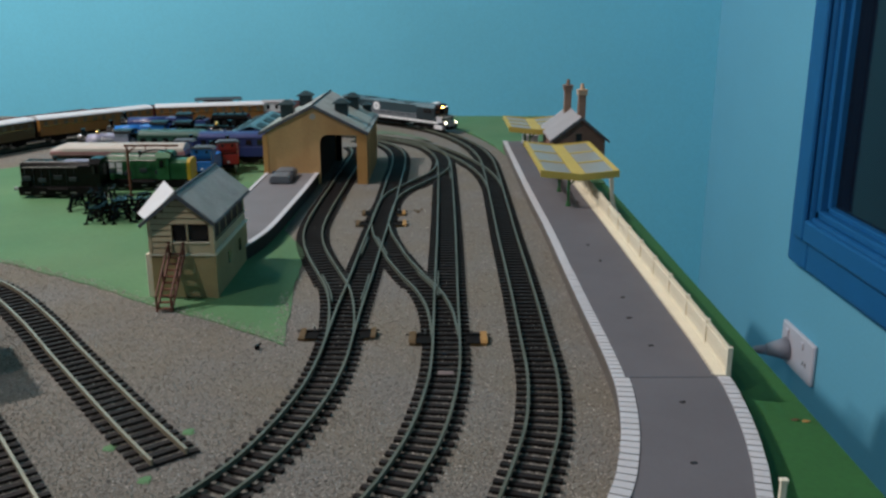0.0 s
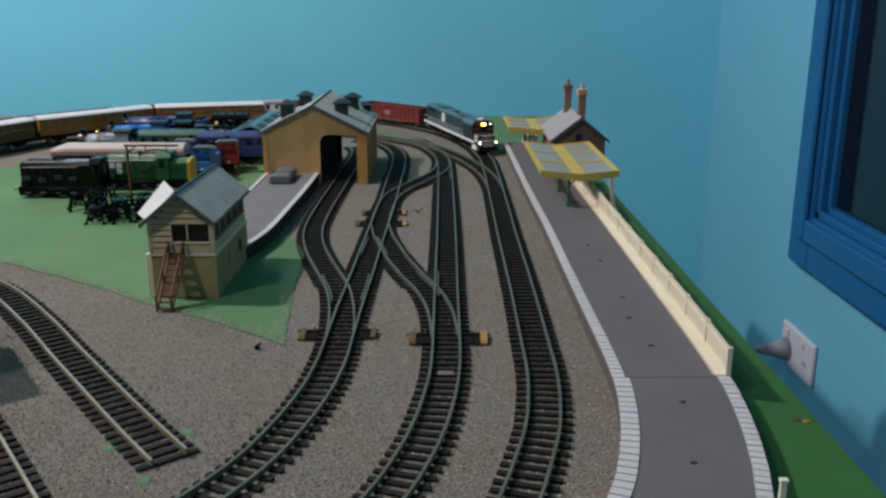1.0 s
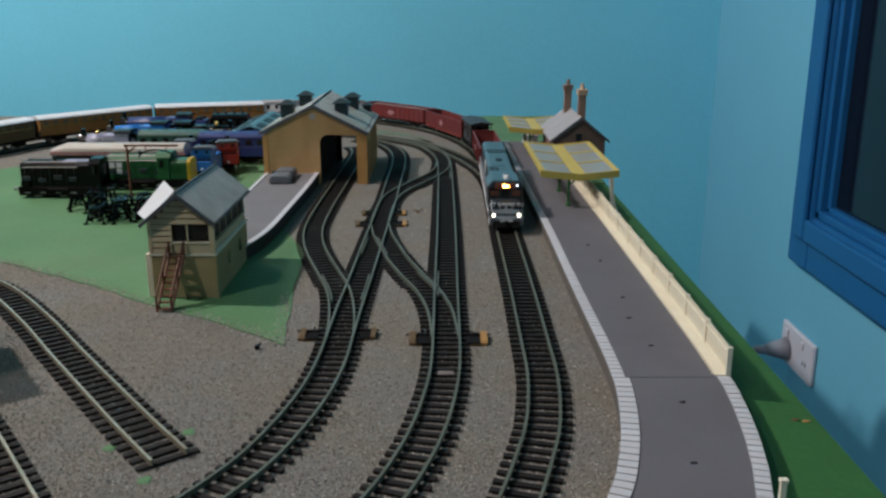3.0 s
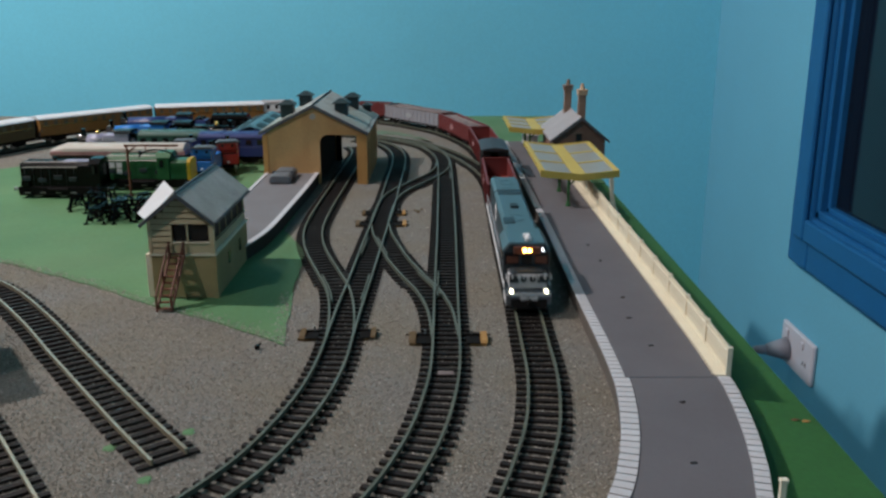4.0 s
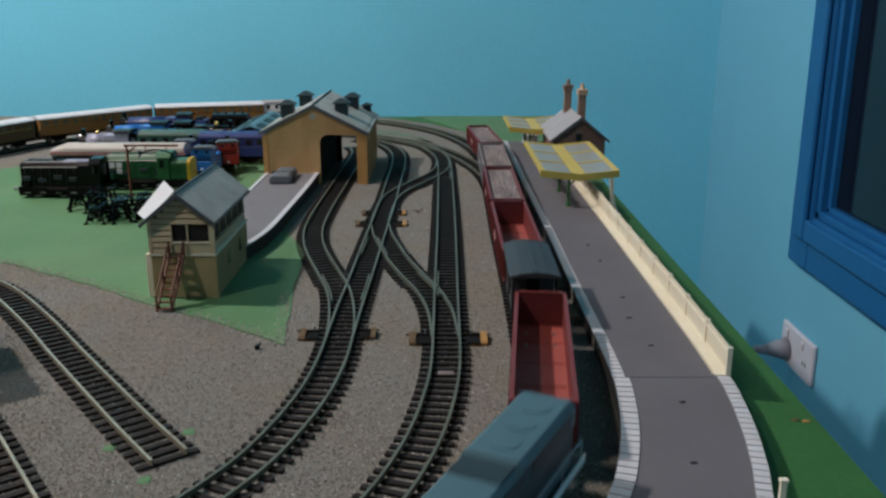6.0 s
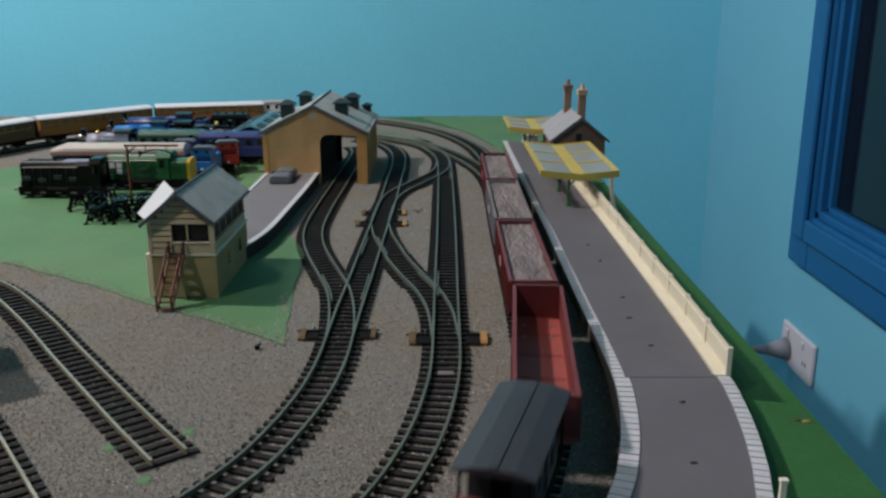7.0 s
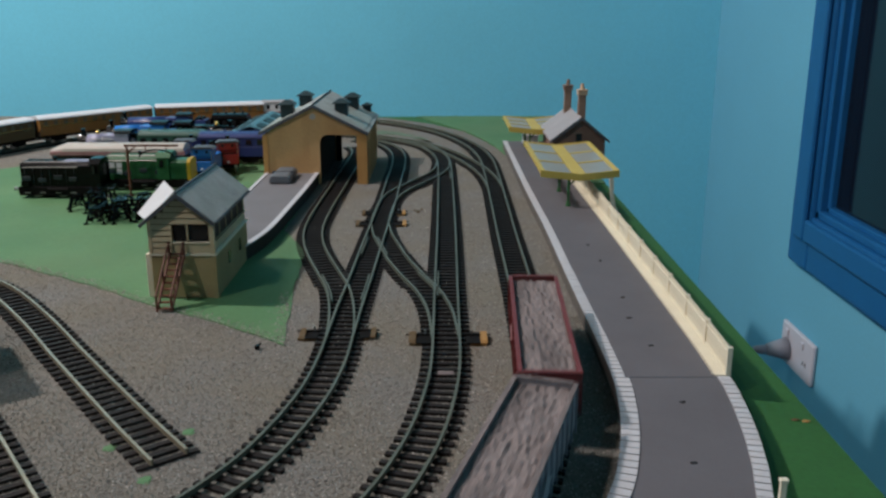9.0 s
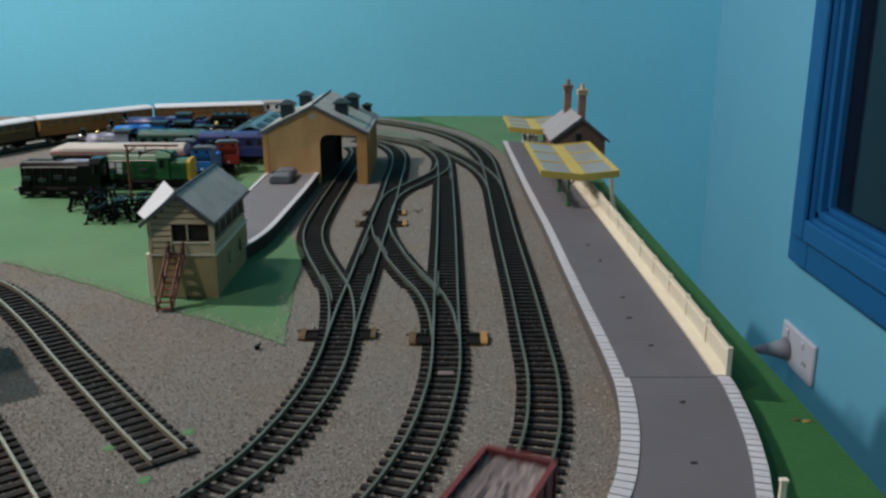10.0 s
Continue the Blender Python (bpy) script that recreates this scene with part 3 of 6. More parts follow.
foot_tooth = shared("foot_tooth", box(-0.0011, 0.0011, -0.0005, 0.0005, 0, 0.0007), CREAM)
for i in range(120):
    s = F0 + (F1 - F0) * (i + 0.5) / 120
    p, w = RIGHT_EDGE.at(s), RIGHT_EDGE.way(s)
    piece("foot_tooth", foot_tooth, fence, Matrix.Translation((p[0] + w[1] * 0.0071, p[1] - w[0] * 0.0071, Z_PLAT)) @ Matrix.Rotation(math.atan2(w[1], w[0]), 4, "Z"))
pale = shared("paling", prism([(-0.00085, 0.0128), (0.00085, 0.0128), (0.00085, 0.0272), (0, 0.0280), (-0.00085, 0.0272)], "y", -0.0004, 0.0004), CREAM)
post = shared("post", prism([(-0.0013, 0.0120), (0.0013, 0.0120), (0.0013, 0.0280), (0, 0.0286), (-0.0013, 0.0280)], "y", -0.0014, 0.0012), CREAM)
n = 262
for i in range(n + 1):
    s = F0 + (F1 - F0) * i / n
    p, w = RIGHT_EDGE.at(s), RIGHT_EDGE.way(s)
    m = Matrix.Translation((p[0] + 0.0002, p[1], 0)) @ Matrix.Rotation(math.atan2(w[1], w[0]), 4, "Z")
    if i % 20 == 2 or i in (0, n):
        piece("post", post, fence, m)
    else:
        piece("paling", pale, fence, m)
lone = thing("fence_post", "short cream post at the curved platform's side", "post")
part("shaft", box(0.1292, 0.1317, 0.2975, 0.2995, 0.0013, 0.027, 0.0003), CREAM, lone)
part("cap", box(0.1288, 0.1321, 0.2971, 0.2999, 0.0271, 0.0285, 0.0003), CREAM, lone)

# ---- goods dock beside the shed ----
dock = thing("loading_dock", "grey goods dock with white curved edge", "platform", kind="structure")
DOCK_EDGE = Line([(-0.1435, 1.0), (-0.1440, 0.921), (-0.1465, 0.827), (-0.1500, 0.739), (-0.1580, 0.689), (-0.172, 0.64)])
DOCK_BACK = Line([(-0.2040, 1.0), (-0.2040, 0.9), (-0.2040, 0.8), (-0.204, 0.745), (-0.200, 0.7), (-0.192, 0.66)])
# the dock wall's shade is painted on as near-black
part("base", slab_between(DOCK_EDGE, DOCK_BACK, 0.0021, 0.0130), SHADE_DARK, dock, "dock side, its shade painted black")
part("surface", slab_between(DOCK_EDGE, DOCK_BACK, 0.0130, 0.0140), DOCK_GREY, dock)
part("edging_strip", ribbon(DOCK_EDGE, 0.0, DOCK_EDGE.length, 0.0006, -0.0042, 0.0139, 0.0148), PLATFORM_WHITE, dock)
part("edging_strip", ribbon(DOCK_BACK, 0.0, DOCK_BACK.length, 0.0030, -0.0004, 0.0139, 0.0148), PLATFORM_WHITE, dock)
crate = thing("tarpaulin_crate", "low grey covered crate on the goods dock", "crate")
part("body", prism([(-0.1885, 0.0149), (-0.1655, 0.0149), (-0.1660, 0.0215), (-0.1690, 0.0235), (-0.1850, 0.0235), (-0.1880, 0.0210)], "y", 0.931, 0.985, bevel=0.0012), LOCO_MID, crate)
part("strap", box(-0.1890, -0.1650, 0.955, 0.9575, 0.0149, 0.0240), SLATE_DARK, crate)

# ---- signal box ----
BX0, BX1, BY0, BY1 = -0.2045, -0.1595, 0.589, 0.69
BXM = (BX0 + BX1) / 2
sb = thing("signal_box", "cream weatherboarded signal box with slate roof and outside stair", "signal box")
part("lower_wall", box(BX0, BX1, BY0, BY1, 0.0020, 0.0330, 0.0003), LOWER_TAN, sb)
part("buttress", box(BX0 - 0.0045, BX0 - 0.0002, BY0 + 0.002, BY1 - 0.02, 0.0020, 0.0335, 0.0004), CREAM, sb, "pale side plinth")
part("corner_pilaster", box(BX1 - 0.0035, BX1 + 0.0006, BY0 - 0.0008, BY0 + 0.003, 0.0020, 0.0329), LOWER_TAN, sb)
part("band", box(BX0 - 0.0012, BX1 + 0.0012, BY0 - 0.0014, BY1 + 0.001, 0.0331, 0.0349, 0.0003), CREAM, sb, "cream string course")
core = bmesh.new()
# upper room: floor, back and side walls with glazing left open
box(BX0 + 0.0010, BX1 - 0.0010, BY0 + 0.0010, BY1 - 0.001, 0.0350, 0.0362, bm=core)
box(BX0 + 0.0010, BX0 + 0.0022, BY0 + 0.0010, BY1 - 0.001, 0.0362, 0.0590, bm=core)
box(BX0 + 0.0022, BX1 - 0.0010, BY1 - 0.0022, BY1 - 0.001, 0.0362, 0.0590, bm=core)
box(BX1 - 0.0022, BX1 - 0.0010, BY0 + 0.0010, BY1 - 0.0022, 0.0362, 0.0425, bm=core)
part("upper_wall", core, BOARD_CREAM, sb)
# plain dark block that stands in for the room's dimness
part("inner_block", box(BX0 + 0.006, BX1 - 0.012, BY0 + 0.03, BY1 - 0.008, 0.0363, 0.0475), SHADE_DARK, sb, "dark block filling the dim interior")
fw = bmesh.new()
box(BX0 + 0.0008, BX0 + 0.0165, BY0, BY0 + 0.0012, 0.0350, 0.0575, bm=fw)
box(BX0 + 0.0165, BX1 - 0.0008, BY0, BY0 + 0.0012, 0.0350, 0.0430, bm=fw)
box(BX0 + 0.0165, BX1 - 0.0008, BY0, BY0 + 0.0012, 0.0552, 0.0575, bm=fw)
prism([(BX0 + 0.0008, 0.0575), (BX1 - 0.0008, 0.0575), (BXM, 0.0758)], "y", BY0, BY0 + 0.0012, bm=fw)
part("front_wall", fw, WOOD_DARK, sb, "dark backing behind the boards")
# weatherboards, each lapping the one below
for i in range(10):
    z = 0.0352 + i * 0.0042
    half = 0.0217 if z < 0.0575 else 0.0217 * (0.0770 - z - 0.0025) / 0.0195
    if half < 0.003:
        break
    x1 = BXM - 0.0063 if z < 0.0535 else BXM + half
    part("weatherboard", prism([(BY0 - 0.0002, z), (BY0 - 0.0016, z), (BY0 - 0.0006, z + 0.0034), (BY0 - 0.0002, z + 0.0034)], "x", BXM - half, x1), BOARD_CREAM, sb)
part("panel", box(BX0 + 0.0168, BX1 - 0.001, BY0 - 0.0010, BY0 - 0.0001, 0.0352, 0.0428), BOARD_CREAM, sb)
for x0, x1 in ((BX0 - 0.0004, BX0 + 0.0018), (BX1 - 0.0026, BX1 + 0.0006)):
    part("corner_post", box(x0, x1, BY0 - 0.0018, BY0 + 0.0014, 0.0350, 0.0585), BOARD_CREAM, sb)
fwin = part("window", box(BX0 + 0.0162, BX1 - 0.0026, BY0 + 0.0020, BY0 + 0.0024, 0.0431, 0.0551), GLASS, sb, "dark front window")
for x in (BX0 + 0.0158, BX0 + 0.0268, BX1 - 0.0027):
    part("mullion", box(x - 0.0004, x + 0.0004, BY0 - 0.0012, BY0 + 0.0019, 0.0428, 0.0554), BOARD_CREAM, fwin)
part("window_sill", box(BX0 + 0.016, BX1 - 0.0028, BY0 - 0.0022, BY0 + 0.0008, 0.0424, 0.0431), CREAM, fwin)
part("box_on_sill", box(BX0 + 0.032, BX0 + 0.037, BY0 + 0.0040, BY0 + 0.0065, 0.0431, 0.0462), RUST, fwin, "small brown block behind the glass")
for i in range(6):
    y = BY0 + 0.003 + i * 0.0188
    part("side_mullion", box(BX1 - 0.0015, BX1 - 0.0011, y - 0.0005, y + 0.0005, 0.0435, 0.0590), BOARD_CREAM, sb)
    if i < 5:
        part("side_pane", box(BX1 - 0.0019, BX1 - 0.0016, y + 0.0005, y + 0.0183, 0.0430, 0.0580), PANE_DEEP, sb, "dark side pane")
part("side_rail", box(BX1 - 0.0012, BX1 + 0.0004, BY0 + 0.002, BY1, 0.0418, 0.0425), BOARD_CREAM, sb)
for y in (BY0 + 0.035, BY0 + 0.070):
    part("small_window", box(BX1 + 0.0001, BX1 + 0.0006, y, y + 0.006, 0.017, 0.026), GLASS, sb, "small dark lower window")
for sgn, ex, ez in ((1, 0.0250, 0.0572), (-1, 0.0266, 0.0558)):
    part("roof_slope", prism([(BXM, 0.0775), (BXM + sgn * ex, ez), (BXM + sgn * (ex + 0.0004), ez + 0.0014), (BXM, 0.0793)], "y", BY0 - 0.006, BY1 + 0.003), SLATE, sb)
    part("barge_board", prism([(BXM, 0.0757), (BXM + sgn * (ex - 0.0004), ez - 0.0014), (BXM + sgn * ex, ez + 0.0008), (BXM, 0.0790)], "y", BY0 - 0.0072, BY0 - 0.0061), SLATE_DARK, sb)
    part("gutter", rod((BXM + sgn * (ex + 0.0006), BY0 - 0.005, ez), (BXM + sgn * (ex + 0.0006), BY1 + 0.002, ez), 0.0008, 8), SLATE_DARK, sb)
part("ridge", rod((BXM, BY0 - 0.0065, 0.0793), (BXM, BY1 + 0.003, 0.0793), 0.0009, 8), SLATE_DARK, sb)

strip = bmesh.new()
top = [strip.verts.new(p) for p in ((-0.2230, 0.6220, 0.0556), (-0.2015, 0.6220, 0.0799), (-0.1873, 0.5980, 0.0775), (-0.2089, 0.5980, 0.0560))]
low = [strip.verts.new(v.co + Vector((0.0006, 0.0010, -0.0012))) for v in top]
strip.faces.new(top)
strip.faces.new(low[::-1])
for a in range(4):
    strip.faces.new((top[a], low[a], low[(a + 1) % 4], top[(a + 1) % 4]))
part("loose_roof_strip", strip, COACH_ROOF, sb, "loose white roof strip tipped out of its seat")

stair = thing("outside_stair", "rust-red plastic stair against the signal box front", "stairs")
SA, SB = Vector((-0.1890, 0.5600, 0.0020)), Vector((-0.1852, 0.5855, 0.0350))
for dx in (-0.0050, 0.0050):
    bm = bmesh.new()
    for p, q, r in ((SA, SB, 0.0011), (SA + Vector((0, 0, 0.0105)), SB + Vector((0, 0, 0.0085)), 0.0008)):
        rod(p + Vector((dx, 0, 0)), q + Vector((dx, 0, 0)), r, 6, bm=bm)
    part("stringer", bm, RUST, stair)
    for k in (0.02, 0.5, 0.97):
        p = SA.lerp(SB, k) + Vector((dx, 0, 0))
        part("baluster", rod(p, p + Vector((0, 0, 0.0100)), 0.0008, 6), RUST, stair)
for i in range(9):
    p = SA.lerp(SB, (i + 0.4) / 9)
    part("tread", box(p.x - 0.0050, p.x + 0.0050, p.y - 0.0013, p.y + 0.0013, p.z - 0.0002, p.z + 0.0006), RUST, stair)
for dx in (-0.0050, 0.0050):
    part("landing_post", rod((SB.x + dx, SB.y, 0.0320), (SB.x + dx, SB.y, 0.0440), 0.0008, 6), RUST, stair)
part("landing", box(SB.x - 0.0056, SB.x + 0.0056, SB.y - 0.0005, BY0 - 0.0024, 0.0346, 0.0356), RUST, stair)

# ---- goods shed ----
SX0, SX1, SY0, SY1, SXM = -0.2035, -0.0876, 0.9955, 1.157, -0.1475
gs = thing("goods_shed", "tan stone goods shed with slate roof and roof vents", "shed")


def shed_gable(y0, y1, mat):
    """An end wall with the rail opening, its upper corner rounded."""
    bm = bmesh.new()
    arch = [(-0.1408, 0.0015)] + [(-0.1408, 0.048)]
    for i in range(1, 7):
        a = math.pi / 2 * i / 6
        arch.append((-0.1408 + 0.0095 * (1 - math.cos(a)), 0.048 + 0.0105 * math.sin(a)))
    arch += [(-0.0985, 0.0575)]
    prism([(SX0, 0.0015), (-0.1408, 0.0015), (-0.1408, 0.048), (-0.1408, 0.0590), (SX0, 0.0590)], "y", y0, y1, bm=bm)
    prism(arch[1:] + [(-0.0985, 0.0600), (-0.1408, 0.0600)], "y", y0 + 0.0001, y1 - 0.0001, bm=bm)
    prism([(SX0, 0.0590), (-0.1408, 0.0590), (-0.1408, 0.0600), (SX1, 0.0600), (SXM, 0.0905)], "y", y0 + 0.0002, y1 - 0.0002, bm=bm)
    prism([(-0.0985, 0.0015), (SX1, 0.0015), (SX1, 0.0600), (-0.0985, 0.0600)], "y", y0, y1, bm=bm)
    return part("end_wall", bm, mat, gs)


shed_gable(SY0, SY0 + 0.004, STONE)
shed_gable(SY1 - 0.004, SY1, STONE)
part("side_wall", box(SX0 + 0.0002, SX0 + 0.004, SY0 + 0.0041, SY1 - 0.0041, 0.0015, 0.0590), STONE, gs)
rw = bmesh.new()
for y0, y1, z0, z1 in ((SY0 + 0.0041, SY1 - 0.0041, 0.0015, 0.020), (SY0 + 0.0041, SY1 - 0.0041, 0.046, 0.0590)):
    box(SX1 - 0.004, SX1 - 0.0002, y0, y1, z0, z1, bm=rw)
for i in range(6):
    y = SY0 + 0.0041 + i * 0.0288
    box(SX1 - 0.004, SX1 - 0.0002, y, y + 0.0096, 0.020, 0.046, bm=rw)
part("side_wall", rw, STONE, gs)
for i in range(5):
    y = SY0 + 0.0137 + i * 0.0288
    w = part("window", box(SX1 - 0.0026, SX1 - 0.0020, y, y + 0.0192, 0.020, 0.046), GLASS, gs, "dark side window")
    part("glazing_bar", box(SX1 - 0.0019, SX1 - 0.0012, y + 0.009, y + 0.0102, 0.020, 0.046), STONE_EDGE, w)
    part("pilaster", box(SX1 - 0.0001, SX1 + 0.0012, y - 0.0066, y - 0.0030, 0.0013, 0.0560), STONE, gs)
part("corner_pilaster", box(SX0 - 0.0022, SX0 + 0.0035, SY0 - 0.0012, SY0 - 0.0001, 0.0018, 0.0590), STONE_EDGE, gs)
part("corner_pilaster", box(-0.0985, SX1 + 0.0005, SY0 - 0.0012, SY0 - 0.0001, 0.0014, 0.0590), STONE_EDGE, gs)
# two added dark sheets make the rail opening look dim inside
part("interior_shade_sheet", box(-0.1450, -0.1420, SY0 + 0.0042, SY1 - 0.0042, 0.0015, 0.0700), SHADE_DARK, gs, "dark sheet added for the shed's dim inside")
part("rear_shade_sheet", box(-0.1407, -0.1335, SY1 - 0.0075, SY1 - 0.0045, 0.0015, 0.0570), SHADE_DARK, gs, "dark sheet added for shade at the rear opening")
part("badge", rod((SXM - 0.0005, SY0 - 0.0004, 0.0790), (SXM - 0.0005, SY0 + 0.0003, 0.0790), 0.0035, 12), PALE, gs, "round pale plaque in the gable")
for sgn in (1, -1):
    part("roof_slope", prism([(SXM, 0.0906), (SXM + sgn * 0.0625, 0.0590), (SXM + sgn * 0.0628, 0.0612), (SXM, 0.0928)], "y", SY0 - 0.0022, SY1 + 0.0022), SLATE, gs)
    part("barge_board", prism([(SXM, 0.0890), (SXM + sgn * 0.0620, 0.0578), (SXM + sgn * 0.0628, 0.0610), (SXM, 0.0930)], "y", SY0 - 0.0033, SY0 - 0.0023), SLATE_DARK, gs)
    # paler band along the lower part of each slope
    part("pale_roof_strip", prism([(SXM + sgn * 0.030, 0.0778), (SXM + sgn * 0.0585, 0.0634), (SXM + sgn * 0.0587, 0.0640), (SXM + sgn * 0.0302, 0.0784)], "y", SY0 + 0.006, SY1 - 0.006), SLATE_PALE, gs, "pale green-grey strip on the lower roof slope")
part("ridge", rod((SXM, SY0 - 0.0022, 0.0928), (SXM, SY1 + 0.0022, 0.0928), 0.0011, 8), SLATE_DARK, gs)


def vent(x, y, k, drop=0.0):
    b = part("vent", box(x - 0.0085 * k, x + 0.0085 * k, y - 0.0085 * k, y + 0.0085 * k, 0.0905 - abs(x - SXM) * 0.5 - 0.012, 0.0965 - abs(x - SXM) * 0.24 - drop, 0.0006), TEAL_DARK, gs, "dark teal roof ventilator")
    z = 0.0965 - abs(x - SXM) * 0.24 - drop
    bm = bmesh.new()
    base = [bm.verts.new((x + sx * 0.0115 * k, y + sy * 0.0115 * k, z)) for sx, sy in ((-1, -1), (1, -1), (1, 1), (-1, 1))]
    lip = [bm.verts.new((v.co.x, v.co.y, z + 0.0012)) for v in base]
    tip = [bm.verts.new((x + sx * 0.0025 * k, y + sy * 0.0025 * k, z + 0.0070 * k)) for sx, sy in ((-1, -1), (1, -1), (1, 1), (-1, 1))]
    for lo, hi in ((base, lip), (lip, tip)):
        for i in range(4):
            bm.faces.new((lo[i], lo[(i + 1) % 4], hi[(i + 1) % 4], hi[i]))
    bm.faces.new(base[::-1])
    bm.faces.new(tip)
    part("cap", bm, TEAL_DARK, b)
    for i in range(3):
        part("louvre", box(x - 0.0090 * k, x + 0.0090 * k, y - 0.0090 * k, y + 0.0090 * k, z - 0.0035 - i * 0.0028, z - 0.0026 - i * 0.0028), TEAL_DARK, b)


for x, y in ((-0.1190, 1.035), (-0.1140, 1.115), (-0.1825, 1.035), (-0.1730, 1.115)):
    vent(x, y, 0.86)
vent(-0.0985, 1.146, 0.6, 0.0105)

# ---- low engine shed behind the goods shed ----
es = thing("engine_shed", "low engine shed with teal panelled roof", "shed")
for x in (-0.276, -0.229):
    part("wall", box(x - 0.0015, x + 0.0015, 1.149, 1.300, 0.0021, 0.0380), NAVY, es)
part("back_wall", box(-0.2744, -0.2306, 1.297, 1.300, 0.0021, 0.0380), NAVY, es)
for sgn in (1, -1):
    part("roof_slope", prism([(-0.2525, 0.0470), (-0.2525 + sgn * 0.0275, 0.0380), (-0.2525 + sgn * 0.0275, 0.0395), (-0.2525, 0.0487)], "y", 1.144, 1.305), TEAL_ROOF, es)
    for k in range(3):
        y = 1.154 + k * 0.050
        part("roof_light", prism([(-0.2525 + sgn * 0.006, 0.0471), (-0.2525 + sgn * 0.022, 0.0416), (-0.2525 + sgn * 0.022, 0.0424), (-0.2525 + sgn * 0.006, 0.0479)], "y", y, y + 0.030), TEAL_DARK, es)

# ---- station building, its chimneys and two canopies ----
st = thing("station_building", "brown brick station building with mauve slate roof", "station")
TX0, TX1, TY0, TY1, TXM = 0.1335, 0.1955, 1.052, 1.165, 0.1655
part("wall", prism([(TX0, 0.0121), (TX1, 0.0121), (TX1, 0.0440), (TXM, 0.0690), (TX0, 0.0440)], "y", TY0, TY1), BRICK, st)
wn = part("window", box(0.160, 0.167, TY0 - 0.0006, TY0 - 0.0001, 0.040, 0.052), GLASS, st, "dark gable window")
part("window_frame", box(0.157, 0.169, TY0 - 0.0012, TY0 - 0.0007, 0.0515, 0.053), BRICK_CHIMNEY, wn)
for sgn, ex in ((1, 0.0345), (-1, 0.0365)):
    part("roof_slope", prism([(TXM, 0.0698), (TXM + sgn * ex, 0.0420), (TXM + sgn * ex, 0.0440), (TXM, 0.0720)], "y", TY0 - 0.004, TY1 + 0.004), SLATE_MAUVE, st)
    part("barge_board", prism([(TXM, 0.0680), (TXM + sgn * ex, 0.0405), (TXM + sgn * ex, 0.0438), (TXM, 0.0722)], "y", TY0 - 0.0054, TY0 - 0.0041), SLATE_DARK, st)
for x, y, top in ((0.1690, 1.075, 0.0990), (0.1610, 1.142, 0.0985)):
    ch = part("chimney", box(x - 0.0045, x + 0.0045, y - 0.0045, y + 0.0045, 0.0600, top, 0.0003), BRICK_CHIMNEY, st, "tall brick chimney stack")
    part("collar", box(x - 0.0058, x + 0.0058, y - 0.0058, y + 0.0058, top - 0.0035, top + 0.0015, 0.0004), CHIMNEY_TAN if y < 1.1 else BRICK_CHIMNEY, ch)
    part("corbel", box(x - 0.0066, x + 0.0066, y - 0.0066, y + 0.0066, top + 0.0016, top + 0.0028, 0.0003), CHIMNEY_TAN if y < 1.1 else BRICK_CHIMNEY, ch)
    part("pot", rod((x, y, top + 0.0029), (x, y, top + 0.0100), 0.0028, 12, 0.0020), CHIMNEY_TAN if y < 1.1 else BRICK_CHIMNEY, ch)


